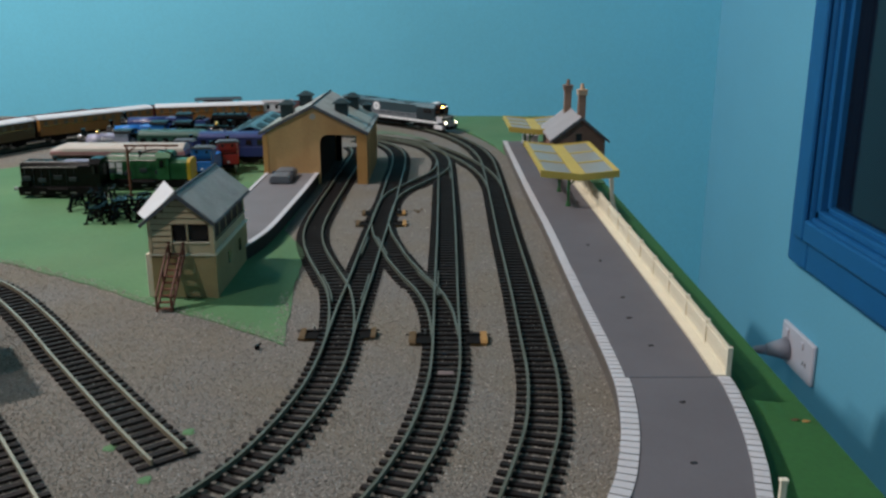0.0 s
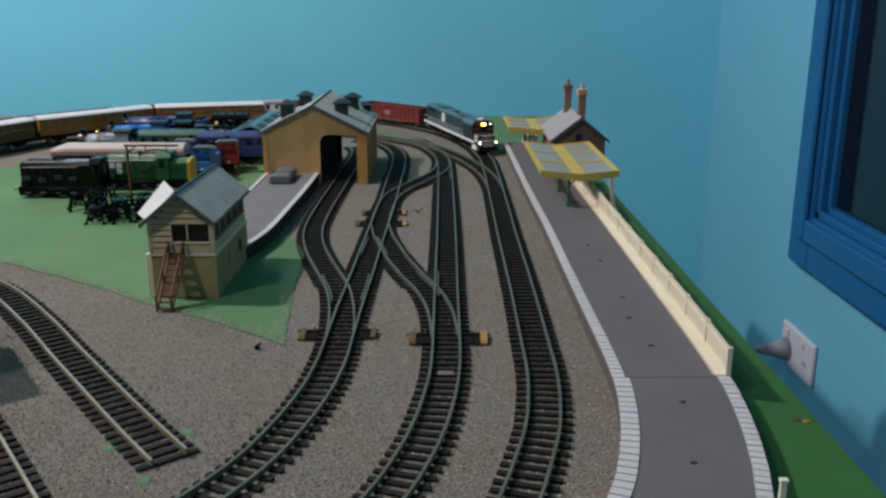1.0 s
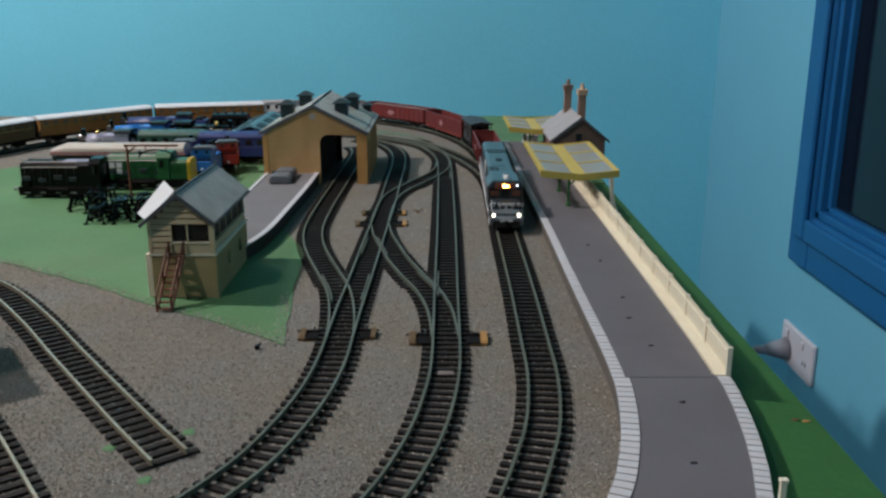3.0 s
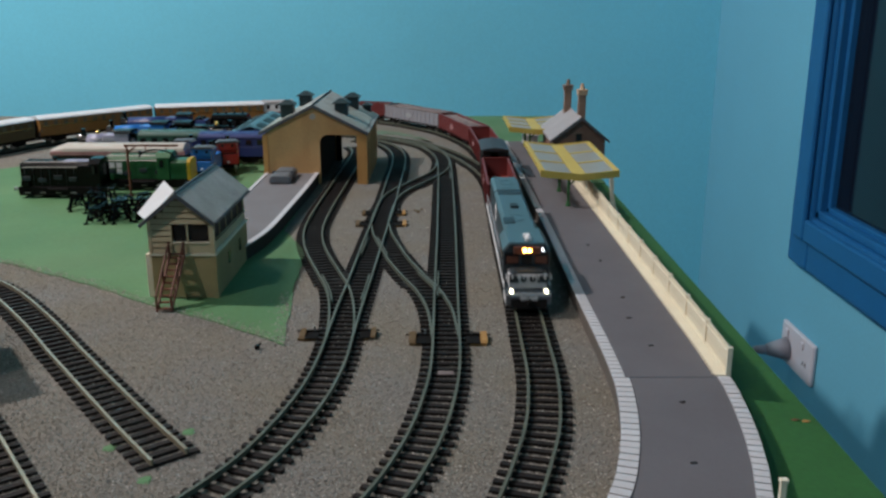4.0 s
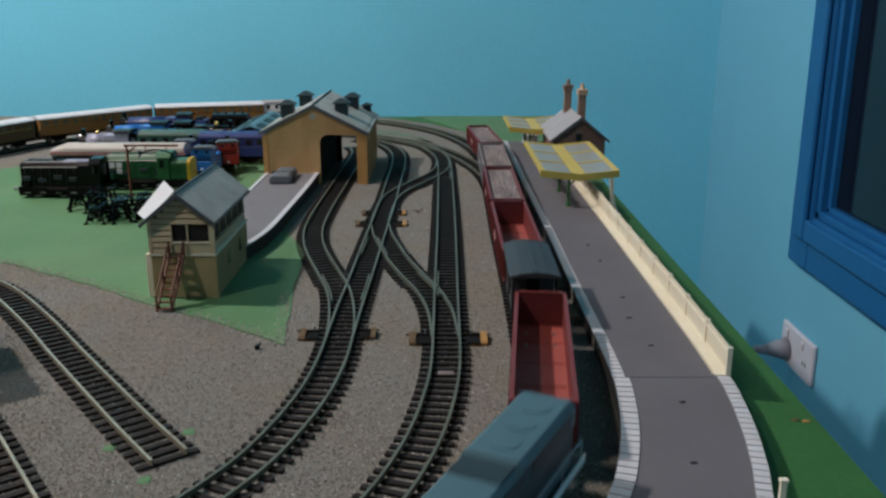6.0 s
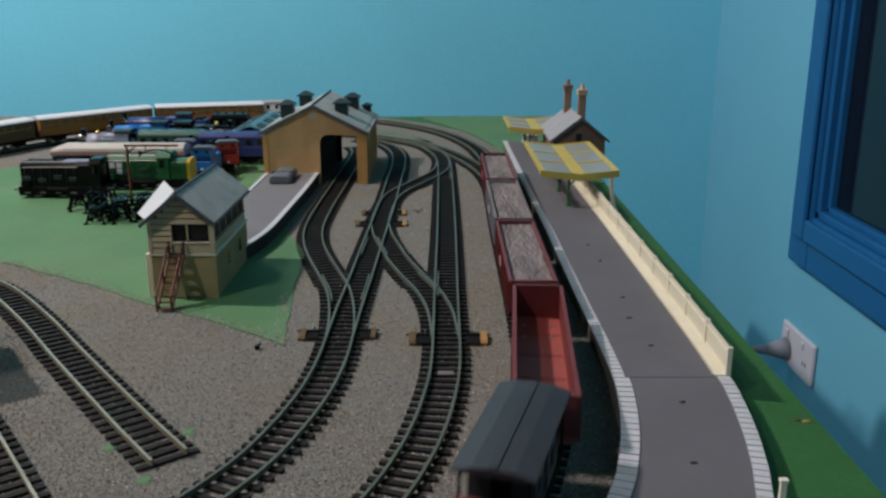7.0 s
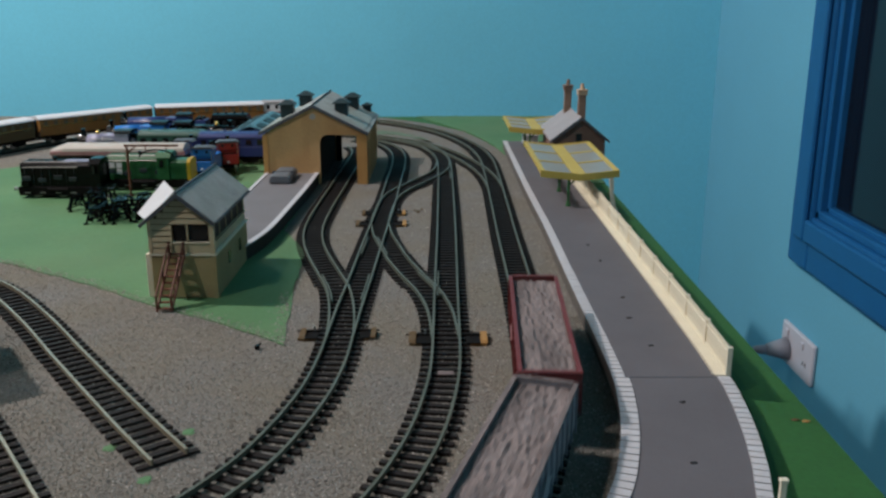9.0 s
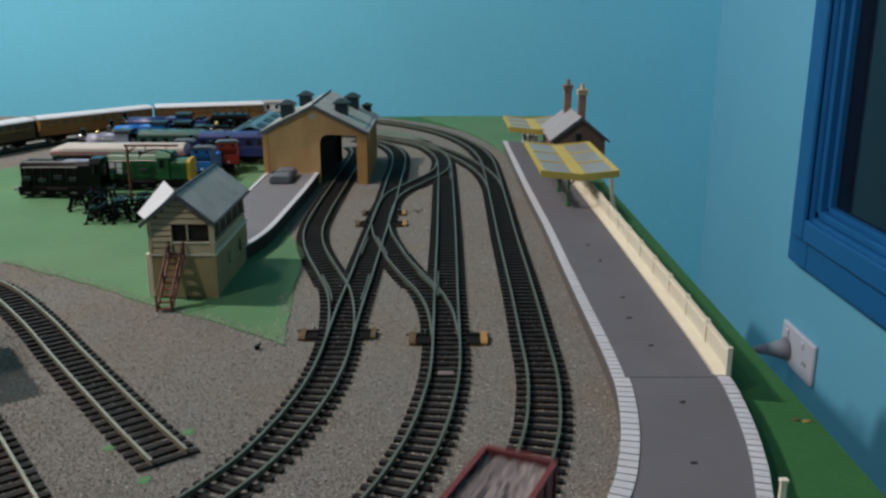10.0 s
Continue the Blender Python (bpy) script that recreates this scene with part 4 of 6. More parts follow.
def canopy(x0, x1, y0, y1, z, label):
    c = thing("platform_canopy", label, "canopy", "platform canopies")
    xm, w, fall = (x0 + x1) / 2, 0.0045, 0.0035
    part("valley_beam", prism([(xm - 0.006, z - fall - 0.0022), (xm + 0.006, z - fall - 0.0022), (xm + 0.0065, z - fall + 0.0002), (xm - 0.0065, z - fall + 0.0002)], "y", y0 + 0.001, y1 - 0.001), CANOPY_YELLOW, c)
    for a, b in ((x0, xm - 0.0065), (xm + 0.0065, x1)):
        lo = a if a > xm else b          # inner side, lower
        hi = b if a > xm else a          # outer side, higher
        sg = 1 if hi > lo else -1

        def rise(x):
            return z - fall + fall * abs(x - lo) / abs(hi - lo)
        part("edge_beam", prism([(hi, rise(hi) - 0.0030), (hi - sg * w, rise(hi - sg * w) - 0.0030), (hi - sg * w, rise(hi - sg * w) + 0.0006), (hi, rise(hi) + 0.0006)], "y", y0 + 0.001, y1 - 0.001), CANOPY_YELLOW, c)
        n = 3
        step = (y1 - y0 - 0.004) / n
        for i in range(n):
            ya, yb = y0 + 0.002 + i * step, y0 + 0.002 + (i + 1) * step
            g0, g1 = lo + sg * 0.0005, hi - sg * w
            part("pane", prism([(g0, rise(g0) - 0.0010), (g1, rise(g1) - 0.0010), (g1, rise(g1) - 0.0002), (g0, rise(g0) - 0.0002)], "y", ya + 0.002, yb - 0.002), CANOPY_PANE, c, "milky glazed panel").visible_shadow = False
        for i in range(n + 1):
            yy = y0 + 0.002 + i * step
            part("cross_bar", prism([(lo, rise(lo) - 0.0020), (hi - sg * w, rise(hi - sg * w) - 0.0020), (hi - sg * w, rise(hi - sg * w) + 0.0005), (lo, rise(lo) + 0.0005)], "y", yy - 0.0021, yy + 0.0021), CANOPY_YELLOW, c)
    for yy in (y0 - 0.0002, y1 - 0.0008):
        part("fascia", prism([(x0, z - 0.0058), (xm, z - fall - 0.0062), (x1, z - 0.0058), (x1, z + 0.0008), (xm, z - fall + 0.0006), (x0, z + 0.0008)], "y", yy, yy + 0.001), CANOPY_YELLOW, c, "deep yellow end fascia")
    for yy in (y0 + 0.010, y0 + 0.078):
        p = part("post", rod((xm - 0.009, yy, Z_PLAT + 0.0001), (xm - 0.009, yy, z - fall - 0.0030), 0.0014, 8), POST_GREEN, c, "green iron post")
        part("foot", rod((xm - 0.009, yy, Z_PLAT + 0.0001), (xm - 0.009, yy, Z_PLAT + 0.0050), 0.0028, 8, 0.0018), POST_GREEN, p)
        part("bracket", rod((xm - 0.009, yy, z - fall - 0.0120), (xm + 0.002, yy, z - fall - 0.0030), 0.0008, 6), POST_GREEN, p)
    return c


canopy(0.0935, 0.1690, 0.826, 1.008, 0.0485, "yellow-framed glazed canopy over the platform")
canopy(0.0850, 0.1600, 1.130, 1.245, 0.0485, "yellow-framed glazed canopy beyond the station building")
kiosk = thing("white_kiosk", "small white kiosk under the far canopy", "kiosk")
part("body", box(0.1125, 0.1340, 1.229, 1.243, Z_PLAT + 0.0001, 0.0300), LOCO_WHITE, kiosk)
part("counter", box(0.1118, 0.1347, 1.227, 1.2289, 0.0220, 0.0235), WHITE_PLASTIC, kiosk)
ramp = thing("cream_end_wall", "cream curved end wall behind the canopy", "wall panel")
part("panel", prism([(0.1700, 0.0018), (0.1755, 0.0018), (0.1725, 0.018), (0.1712, 0.0385), (0.1668, 0.0385), (0.1690, 0.018)], "y", 0.866, 0.869), CREAM, ramp)
part("base", box(0.1680, 0.1770, 0.864, 0.872, 0.0005, 0.0018), CREAM, ramp)

# ---- the moving train ----
Z_TOP = 0.0058
# the run is counted from a mark 1.0873 m before the straight
SHIFT = float(LINES["platform"].s[np.argmin(np.linalg.norm(LINES["platform"].xy - np.array((0.0585, 1.05)), axis=1))]) - 1.0873
RUN_T = (0.0, 1.0, 2.5, 3.8, 4.5, 5.0, 5.5, 7.0, 8.0, 9.0, 10.0)
RUN_S = (0.742, 0.950, 1.2645, 1.5410, 1.699, 1.8215, 1.9395, 2.294, 2.527, 2.764, 2.994)
TRAIN = []
LONG = 1.10
wheel_mesh = shared("wheel", rod((0, -0.0011, 0), (0, 0.0011, 0), 0.0052, 18), METAL)


def bogie(parent, x, axles, half, label="black bogie with metal wheels"):
    b = part("bogie", box(x - half, x + half, -0.0112, 0.0112, 0.0048, 0.0082, 0.0006), BLACK_MATT, parent, label)
    for sgn in (1, -1):
        part("side_frame", prism([(x - half, 0.0042), (x - half * 0.6, 0.0030), (x + half * 0.6, 0.0030), (x + half, 0.0042), (x + half, 0.0075), (x - half, 0.0075)], "y", sgn * 0.0113, sgn * 0.0128), BLACK_MATT, b)
    for i in range(axles):
        ax = x - half * 0.72 + 1.44 * half * i / (axles - 1)
        for sgn in (1, -1):
            piece("wheel", wheel_mesh, b, Matrix.Translation((ax, sgn * 0.0081, 0.0052)))


def coupler(parent, x):
    s = 1 if x > 0 else -1
    part("coupler", box(min(x, x + s * 0.0065), max(x, x + s * 0.0065), -0.0015, 0.0015, 0.0065, 0.0090, 0.0004), BLACK_MATT, parent)


def diesel():
    ob = thing("diesel_locomotive", "teal and white diesel locomotive with lit headlights", "locomotive")
    h = 0.119
    part("frame", box(-h, h, -0.0155, 0.0155, 0.0095, 0.0128, 0.0006), LOCO_DARK, ob)
    for sgn in (1, -1):
        part("sill_stripe", box(-h + 0.001, h - 0.012, sgn * 0.0156 - 0.0003, sgn * 0.0156 + 0.0003, 0.0114, 0.0148), LOCO_WHITE, ob, "white sill stripe")
    part("fuel_tank", prism([(-0.0125, 0.0040), (0.0125, 0.0040), (0.0138, 0.0094), (-0.0138, 0.0094)], "x", -0.028, 0.028, bevel=0.001), BLACK_MATT, ob)
    hood = part("long_hood", prism([(-0.0122, 0.0129), (0.0122, 0.0129), (0.0122, 0.0375), (0.0098, 0.0398), (-0.0098, 0.0398), (-0.0122, 0.0375)], "x", -h + 0.008, 0.062, bevel=0.0006), LOCO_TEAL, ob)
    part("rear_cap", prism([(-0.0126, 0.0300), (0.0126, 0.0300), (0.0126, 0.0385), (0.0102, 0.0408), (-0.0102, 0.0408), (-0.0126, 0.0385)], "x", -h + 0.006, -h + 0.058, bevel=0.0006), LOCO_TEAL, hood, "raised radiator section")
    for i in range(3):
        part("radiator_fan", rod((-h + 0.017 + i * 0.015, 0, 0.0407), (-h + 0.017 + i * 0.015, 0, 0.0411), 0.0062, 18), LOCO_TEAL, hood)
    part("blower_duct", box(-h + 0.060, -h + 0.072, -0.0100, 0.0100, 0.0397, 0.0403), LOCO_DARK, hood, "dark roof grille")
    part("exhaust_stack", box(-0.010, 0.000, -0.0030, 0.0030, 0.0396, 0.0416, 0.0004), LOCO_DARK, hood)
    for i in range(2):
        part("dynamic_fan", rod((0.018 + i * 0.014, 0, 0.0396), (0.018 + i * 0.014, 0, 0.0401), 0.0058, 16), LOCO_TEAL, hood)
    part("panel", box(0.030, 0.046, -0.0118, -0.0030, 0.0397, 0.0402), LOCO_DARK, hood)
    for sgn in (1, -1):
        part("grille", box(-h + 0.012, -h + 0.050, sgn * 0.0124 - 0.0002, sgn * 0.0124 + 0.0004, 0.0310, 0.0370), LOCO_DARK, hood)
        part("lower_panel", box(-h + 0.010, 0.060, sgn * 0.0124 - 0.0003, sgn * 0.0124 + 0.0003, 0.0132, 0.0205), LOCO_MID, hood, "grey lower side band")
        ring = part("round_emblem", rod((-0.030, sgn * 0.0122, 0.0285), (-0.030, sgn * 0.0130, 0.0285), 0.0074, 22), LOCO_WHITE, hood, "white round emblem")
        part("emblem_centre", rod((-0.030, sgn * 0.0130, 0.0285), (-0.030, sgn * 0.0132, 0.0285), 0.0026, 14), LOCO_GREY, ring)
        for i in range(9):
            part("door_seam", box(-0.056 + i * 0.0125, -0.0557 + i * 0.0125, sgn * 0.0122, sgn * 0.0125, 0.0210, 0.0300), LOCO_DARK, hood)
    f = 0.0070
    cab = part("cab", prism([(-0.0158, 0.0129), (0.0158, 0.0129), (0.0158, 0.0350), (0.0120, 0.0400), (-0.0120, 0.0400), (-0.0158, 0.0350)], "x", 0.0622, 0.0930 + f, bevel=0.0006), LOCO_DARK, ob)
    part("cab_roof", prism([(-0.0164, 0.0346), (0.0164, 0.0346), (0.0164, 0.0356), (0.0122, 0.0409), (-0.0122, 0.0409), (-0.0164, 0.0356)], "x", 0.0612, 0.0915 + f, bevel=0.0004), LOCO_TEAL, cab, "teal cab roof")
    part("air_horn", rod((0.078 + f, 0.0010, 0.0412), (0.088 + f, 0.0016, 0.0424), 0.0014, 10, 0.0028), LOCO_WHITE, cab, "pale roof horn", smooth=True)
    part("horn_base", box(0.074 + f, 0.078 + f, -0.0012, 0.0034, 0.0409, 0.0424), LOCO_WHITE, cab)
    part("windscreen_band", box(0.0929 + f, 0.0934 + f, -0.0150, 0.0150, 0.0262, 0.0342), GLASS, cab, "dark windscreen band")
    for sgn in (1, -1):
        part("window_pillar", box(0.0935 + f, 0.0939 + f, sgn * 0.0045 - 0.0008, sgn * 0.0045 + 0.0008, 0.0262, 0.0342), LOCO_DARK, cab)
        part("side_window", box(0.070 + f, 0.086 + f, sgn * 0.0159 - 0.0003, sgn * 0.0159 + 0.0003, 0.0270, 0.0335), GLASS, cab)
        # amber headlight glow on the windscreen, put in as brown panels
        part("glow_panel", box(0.0935 + f, 0.0937 + f, sgn * 0.0098 - 0.0040, sgn * 0.0098 + 0.0040, 0.0270, 0.0318), RUST, cab, "brown panel for the headlight's glow on the windscreen")
    part("lamp_housing", box(0.0925 + f, 0.0950 + f, -0.0092, 0.0092, 0.0335, 0.0388, 0.0006), RUST, cab, "brown lamp housing")
    for sgn in (1, -1):
        part("headlight", rod((0.0949 + f, sgn * 0.0016, 0.0364), (0.0957 + f, sgn * 0.0016, 0.0364), 0.0012, 12), LAMP_WARM, cab, "glowing amber headlight")
    part("marker_light", rod((0.0928 + f, 0.0108, 0.0364), (0.0942 + f, 0.0108, 0.0364), 0.0007, 10), LAMP_COOL, cab, "small cool white marker light")
    nose = part("nose", box(0.0931 + f, 0.1120, -0.0128, 0.0128, 0.0129, 0.0226, 0.0006), LOCO_NOSE, ob, "pale grey short nose")
    part("nose_top", prism([(-0.0126, 0.0227), (0.0126, 0.0227), (0.0096, 0.0245), (-0.0096, 0.0245)], "x", 0.0931 + f, 0.1112, bevel=0.0007), LOCO_DARK, nose, "dark nose top")
    for sgn in (1, -1):
        part("nose_panel", box(0.1119, 0.1126, sgn * 0.0094 - 0.0032, sgn * 0.0094 + 0.0032, 0.0172, 0.0222), LOCO_DARK, nose, "dark number panel")
        part("nose_badge", rod((0.1119, sgn * 0.0030, 0.0196), (0.1125, sgn * 0.0030, 0.0196), 0.0021, 12), LOCO_DARK, nose)
        lamp = part("ditch_light", rod((0.1178, sgn * 0.0115, 0.0135), (0.1200, sgn * 0.0115, 0.0135), 0.00105, 12), LAMP_WHITE, ob, "glowing white ditch light")
        part("lamp_shell", rod((0.1160, sgn * 0.0115, 0.0135), (0.1179, sgn * 0.0115, 0.0135), 0.0020, 12), LOCO_GREY, lamp)
        # thin side panels that carry the hood's side shade as colour
        part("hood_side", box(-h + 0.009, 0.0615, sgn * 0.0123 - 0.0003, sgn * 0.0123 + 0.0003, 0.0207, 0.0368), LOCO_SIDE_SHADED, hood, "teal hood side panels, shade in their colour")
    pilot = part("pilot", box(0.1150, 0.1192, -0.0152, 0.0152, 0.0040, 0.0127, 0.0007), LOCO_MID, ob)
    part("sill_face", box(0.1193, 0.1199, -0.0148, 0.0148, 0.0104, 0.0126), LOCO_NOSE, pilot, "pale grey front sill")
    part("plough", prism([(0.1193, 0.0035), (0.1225, 0.0030), (0.1205, 0.0078), (0.1193, 0.0082)], "y", -0.0120, 0.0120), BLACK_MATT, pilot)
    part("pilot_plate", box(0.1193, 0.1202, -0.0058, 0.0058, 0.0078, 0.0100), LOCO_WHITE, pilot, "white coupler plate")
    for sgn in (1, -1):
        rail_ = part("handrail", rod((-h + 0.004, sgn * 0.0150, 0.0228), (0.0600, sgn * 0.0150, 0.0228), 0.00042, 6), LOCO_GREY, ob, "pale walkway handrail")
        for i in range(9):
            x = -h + 0.004 + i * 0.0218
            part("stanchion", rod((x, sgn * 0.0150, 0.0129), (x, sgn * 0.0150, 0.0228), 0.0004, 6), LOCO_GREY, rail_)
        fr = part("front_handrail", rod((0.1150, sgn * 0.0030, 0.0236), (0.1150, sgn * 0.0148, 0.0236), 0.0003, 6), LOCO_GREY, ob)
        for y in (0.0030, 0.0068, 0.0108, 0.0148):
            part("stanchion", rod((0.1150, sgn * y, 0.0205), (0.1150, sgn * y, 0.0240), 0.0004, 6), LOCO_WHITE, fr)
        part("step", box(0.0985, 0.1140, sgn * 0.0140 - 0.0012, sgn * 0.0140 + 0.0012, 0.0030, 0.0094), LOCO_WHITE, ob, "white side step")
    bogie(ob, -0.075, 3, 0.025)
    bogie(ob, 0.075, 3, 0.025)
    coupler(ob, h)
    coupler(ob, -h)
    # stretched to its full length
    for p in ob.children_recursive:
        if p.data == wheel_mesh:
            p.location.x *= LONG
        else:
            p.data.transform(Matrix.Diagonal((LONG, 1, 1, 1)))
    return ob, h * LONG


def gondola(length, label, mat, loaded, inner=WAGON_FLOOR, seed=1, rim=None):
    ob = thing("gondola_wagon", label, "wagon", "goods train wagons")
    h, w, z0, z1 = length / 2, 0.0142, 0.0085, 0.0292
    part("floor", box(-h, h, -w, w, z0 - 0.0015, z0 + 0.0015), BLACK_MATT if loaded else inner, ob)
    for sgn in (1, -1):
        s = part("side", box(-h, h, sgn * w - 0.0006, sgn * w + 0.0006, z0 + 0.0016, z1), mat, ob)
        part("top_chord", box(-h - 0.0006, h + 0.0006, sgn * w - 0.0011, sgn * w + 0.0011, z1 + 0.0001, z1 + 0.0014), rim or mat, s)
        n = 13
        for i in range(n + 1):
            x = -h + 0.0022 + (length - 0.0044) * i / n
            part("rib", box(x - 0.0007, x + 0.0007, sgn * (w + 0.0010) - 0.0005, sgn * (w + 0.0010) + 0.0005, z0 - 0.0010, z1), mat, s)
        part("diamond_marking", prism([(-0.015, 0.0190), (-0.005, 0.0140), (0.005, 0.0190), (-0.005, 0.0240)], "y", sgn * (w + 0.0014), sgn * (w + 0.0017)), PINK if mat == WAGON_RED else LOCO_GREY, s, "faded pale diamond marking")
        part("end_wall", box(sgn * h - 0.0008, sgn * h + 0.0008, -w + 0.0007, w - 0.0007, z0 + 0.0016, z1 + 0.0010), mat, ob)
        part("end_chord", box(sgn * h - 0.0013, sgn * h + 0.0013, -w + 0.0012, w - 0.0012, z1 + 0.0011, z1 + 0.0018), rim or mat, ob)
    if loaded:
        bm = bmesh.new()
        nx, ny = 90, 16
        rows = []
        off = Vector((seed * 3.7, seed * 1.3, 0))
        for i in range(nx + 1):
            row = []
            for j in range(ny + 1):
                x, y = -h + 0.0010 + (length - 0.002) * i / nx, -w + 0.0008 + (2 * w - 0.0016) * j / ny
                z = 0.0278 + 0.0012 * noise.noise(Vector((x * 120, y * 700, 0)) + off) + 0.0008 * noise.noise(Vector((x * 500, y * 900, 3)) + off)
                row.append(bm.verts.new((x, y, z)))
            rows.append(row)
        for a, b in zip(rows, rows[1:]):
            for j in range(ny):
                bm.faces.new((a[j], b[j], b[j + 1], a[j + 1]))
        edge = [r[0] for r in rows] + rows[-1][1:] + [r[-1] for r in rows[::-1][1:]] + rows[0][::-1][1:-1]
        low = [bm.verts.new((v.co.x, v.co.y, z0 + 0.0016)) for v in edge]
        for i in range(len(edge)):
            k = (i + 1) % len(edge)
            bm.faces.new((edge[i], low[i], low[k], edge[k]))
        part("load", bm, LOAD, ob, "rough grey-brown streaked load")
    else:
        for i in range(4):
            x = -h + length * (i + 1) / 5
            part("floor_rib", box(x - 0.0004, x + 0.0004, -w + 0.0008, w - 0.0008, z0 + 0.0016, z0 + 0.0020), inner, ob)
    part("centre_sill", box(-h + 0.004, h - 0.004, -0.0030, 0.0030, 0.0045, z0 - 0.0016), BLACK_MATT, ob)
    for x in (-h + 0.024, h - 0.024):
        bogie(ob, x, 2, 0.0125)
    coupler(ob, h)
    coupler(ob, -h)
    return ob, h


def caboose(length):
    ob = thing("caboose", "dark grey caboose with broad charcoal roof", "wagon", "goods train wagons")
    h = length / 2
    part("floor", box(-h, h, -0.0140, 0.0140, 0.0085, 0.0110, 0.0004), BLACK_MATT, ob)
    body = part("body", box(-h + 0.014, h - 0.014, -0.0132, 0.0132, 0.0111, 0.0365, 0.0006), ROOF_GREY, ob)
    part("bay", box(-0.008, 0.008, -0.0146, 0.0146, 0.0160, 0.0350, 0.0005), ROOF_GREY, body)
    for sgn in (1, -1):
        for x in (-0.017, 0.000, 0.017):
            part("window", box(x - 0.003, x + 0.003, sgn * (0.0147 if x == 0 else 0.0133) - 0.0002, sgn * (0.0147 if x == 0 else 0.0133) + 0.0002, 0.0230, 0.0310), GLASS, body)
        part("door", box(sgn * (h - 0.0139) - 0.0003, sgn * (h - 0.0139) + 0.0003, -0.0040, 0.0040, 0.0112, 0.0320), BLACK_MATT, body)
        for y in (-0.0130, 0.0130):
            part("corner_post", rod((sgn * (h - 0.002), y, 0.0110), (sgn * (h - 0.002), y, 0.0368), 0.0006, 6), BLACK_MATT, ob)
        part("end_rail", rod((sgn * (h - 0.002), -0.0130, 0.0205), (sgn * (h - 0.002), 0.0130, 0.0205), 0.0006, 6), BLACK_MATT, ob)
    part("roof", prism([(-0.0158, 0.0368), (0.0158, 0.0368), (0.0158, 0.0378), (0.0080, 0.0398), (0, 0.0404), (-0.0080, 0.0398), (-0.0158, 0.0378)], "x", -h - 0.001, h + 0.001, bevel=0.0003), ROOF_GREY, ob, "broad charcoal roof with centre ridge")
    part("roof_walk", box(-h, h, -0.0016, 0.0016, 0.0404, 0.0408), ROOF_GREY, ob)
    for x in (-h + 0.019, h - 0.019):
        bogie(ob, x, 2, 0.0115)
    coupler(ob, h)
    coupler(ob, -h)
    return ob, h


GAP, at_ = 0.009, 0.0
for ob, h in (
        diesel(),
        gondola(0.148, "oxide red open gondola wagon, empty", WAGON_RED, False),
        caboose(0.076),
        gondola(0.156, "oxide red open gondola wagon, empty", WAGON_RED, False),
        gondola(0.156, "oxide red gondola wagon with grey streaked load", WAGON_RED, True, seed=1),
        gondola(0.156, "pale grey gondola wagon with grey streaked load", WAGON_GREY, True, seed=2, rim=LOAD),
        gondola(0.150, "oxide red gondola wagon with grey load, last in train", WAGON_RED, True, seed=3)):
    TRAIN.append((ob, at_ + h, h))
    at_ += 2 * h + GAP

# ---- teak coaches on the loop ----
def axle_pair(parent, x, half=0.011, axles=2):
    bogie(parent, x, axles, half)


def teak_coach(a, b, paint=TEAK, label="varnished teak coach with white roof"):
    a, b = Vector((*a, 0.0058)), Vector((*b, 0.0058))
    d = b - a
    h = d.length / 2 - 0.003
    ob = thing("teak_coach", label, "coach", "teak coaches", Matrix.Translation((a + b) / 2) @ Matrix.Rotation(math.atan2(d.y, d.x), 4, "Z"))
    part("underframe", box(-h, h, -0.0130, 0.0130, 0.0085, 0.0115), BLACK_MATT, ob)
    body = part("body", box(-h, h, -0.0145, 0.0145, 0.0116, 0.0360, 0.0006), paint, ob)
    pts = [(0.0155 * math.cos(k * math.pi / 10), 0.0352 + 0.0048 * math.sin(k * math.pi / 10)) for k in range(11)]
    part("roof", prism(pts, "x", -h - 0.001, h + 0.001), COACH_ROOF, ob, "rounded white roof")
    for sgn in (1, -1):
        part("waist_beading", box(-h + 0.001, h - 0.001, sgn * 0.0146 - 0.0002, sgn * 0.0146 + 0.0003, 0.0255, 0.0262), BRASS, body)
        n = 12
        for i in range(n):
            x = -h + 0.009 + (2 * h - 0.018) * i / (n - 1)
            part("pane", box(x - 0.0026 - 0.0010 * (i % 3 == 0), x + 0.0026, sgn * 0.0146 - 0.0002, sgn * 0.0146 + 0.0002, 0.0265, 0.0328), PANE, body)
        part("gangway", box(sgn * h - 0.0025, sgn * h + 0.0025, -0.0060, 0.0060, 0.0118, 0.0355), BLACK_MATT, ob)
    for x in (-h + 0.028, h - 0.028):
        axle_pair(ob, x)
    return ob


teak_coach((-0.2975, 1.470), (-0.466, 1.420))
teak_coach((-0.472, 1.414), (-0.5915, 1.264))
teak_coach((-0.5945, 1.257), (-0.662, 1.085), WOOD_DARK, "dark brown coach with white roof")
van = thing("brake_van", "white and red brake van with grey roof behind the coaches", "van", m=pose(-0.2775, 1.4785, 0.0058, 0, 0, 13))
part("underframe", box(-0.026, 0.026, -0.0120, 0.0120, 0.0050, 0.0105), BLACK_MATT, van)
part("lower_body", box(-0.024, 0.024, -0.0140, 0.0140, 0.0106, 0.0225), RED, van, "red lower panels")
vb = part("upper_body", box(-0.024, 0.024, -0.0139, 0.0139, 0.0226, 0.0380), LOCO_WHITE, van, "white upper panels")
for x in (-0.016, -0.002, 0.012):
    part("window", box(x - 0.0022, x + 0.0022, -0.0142, -0.0139, 0.0275, 0.0345), GLASS, vb)
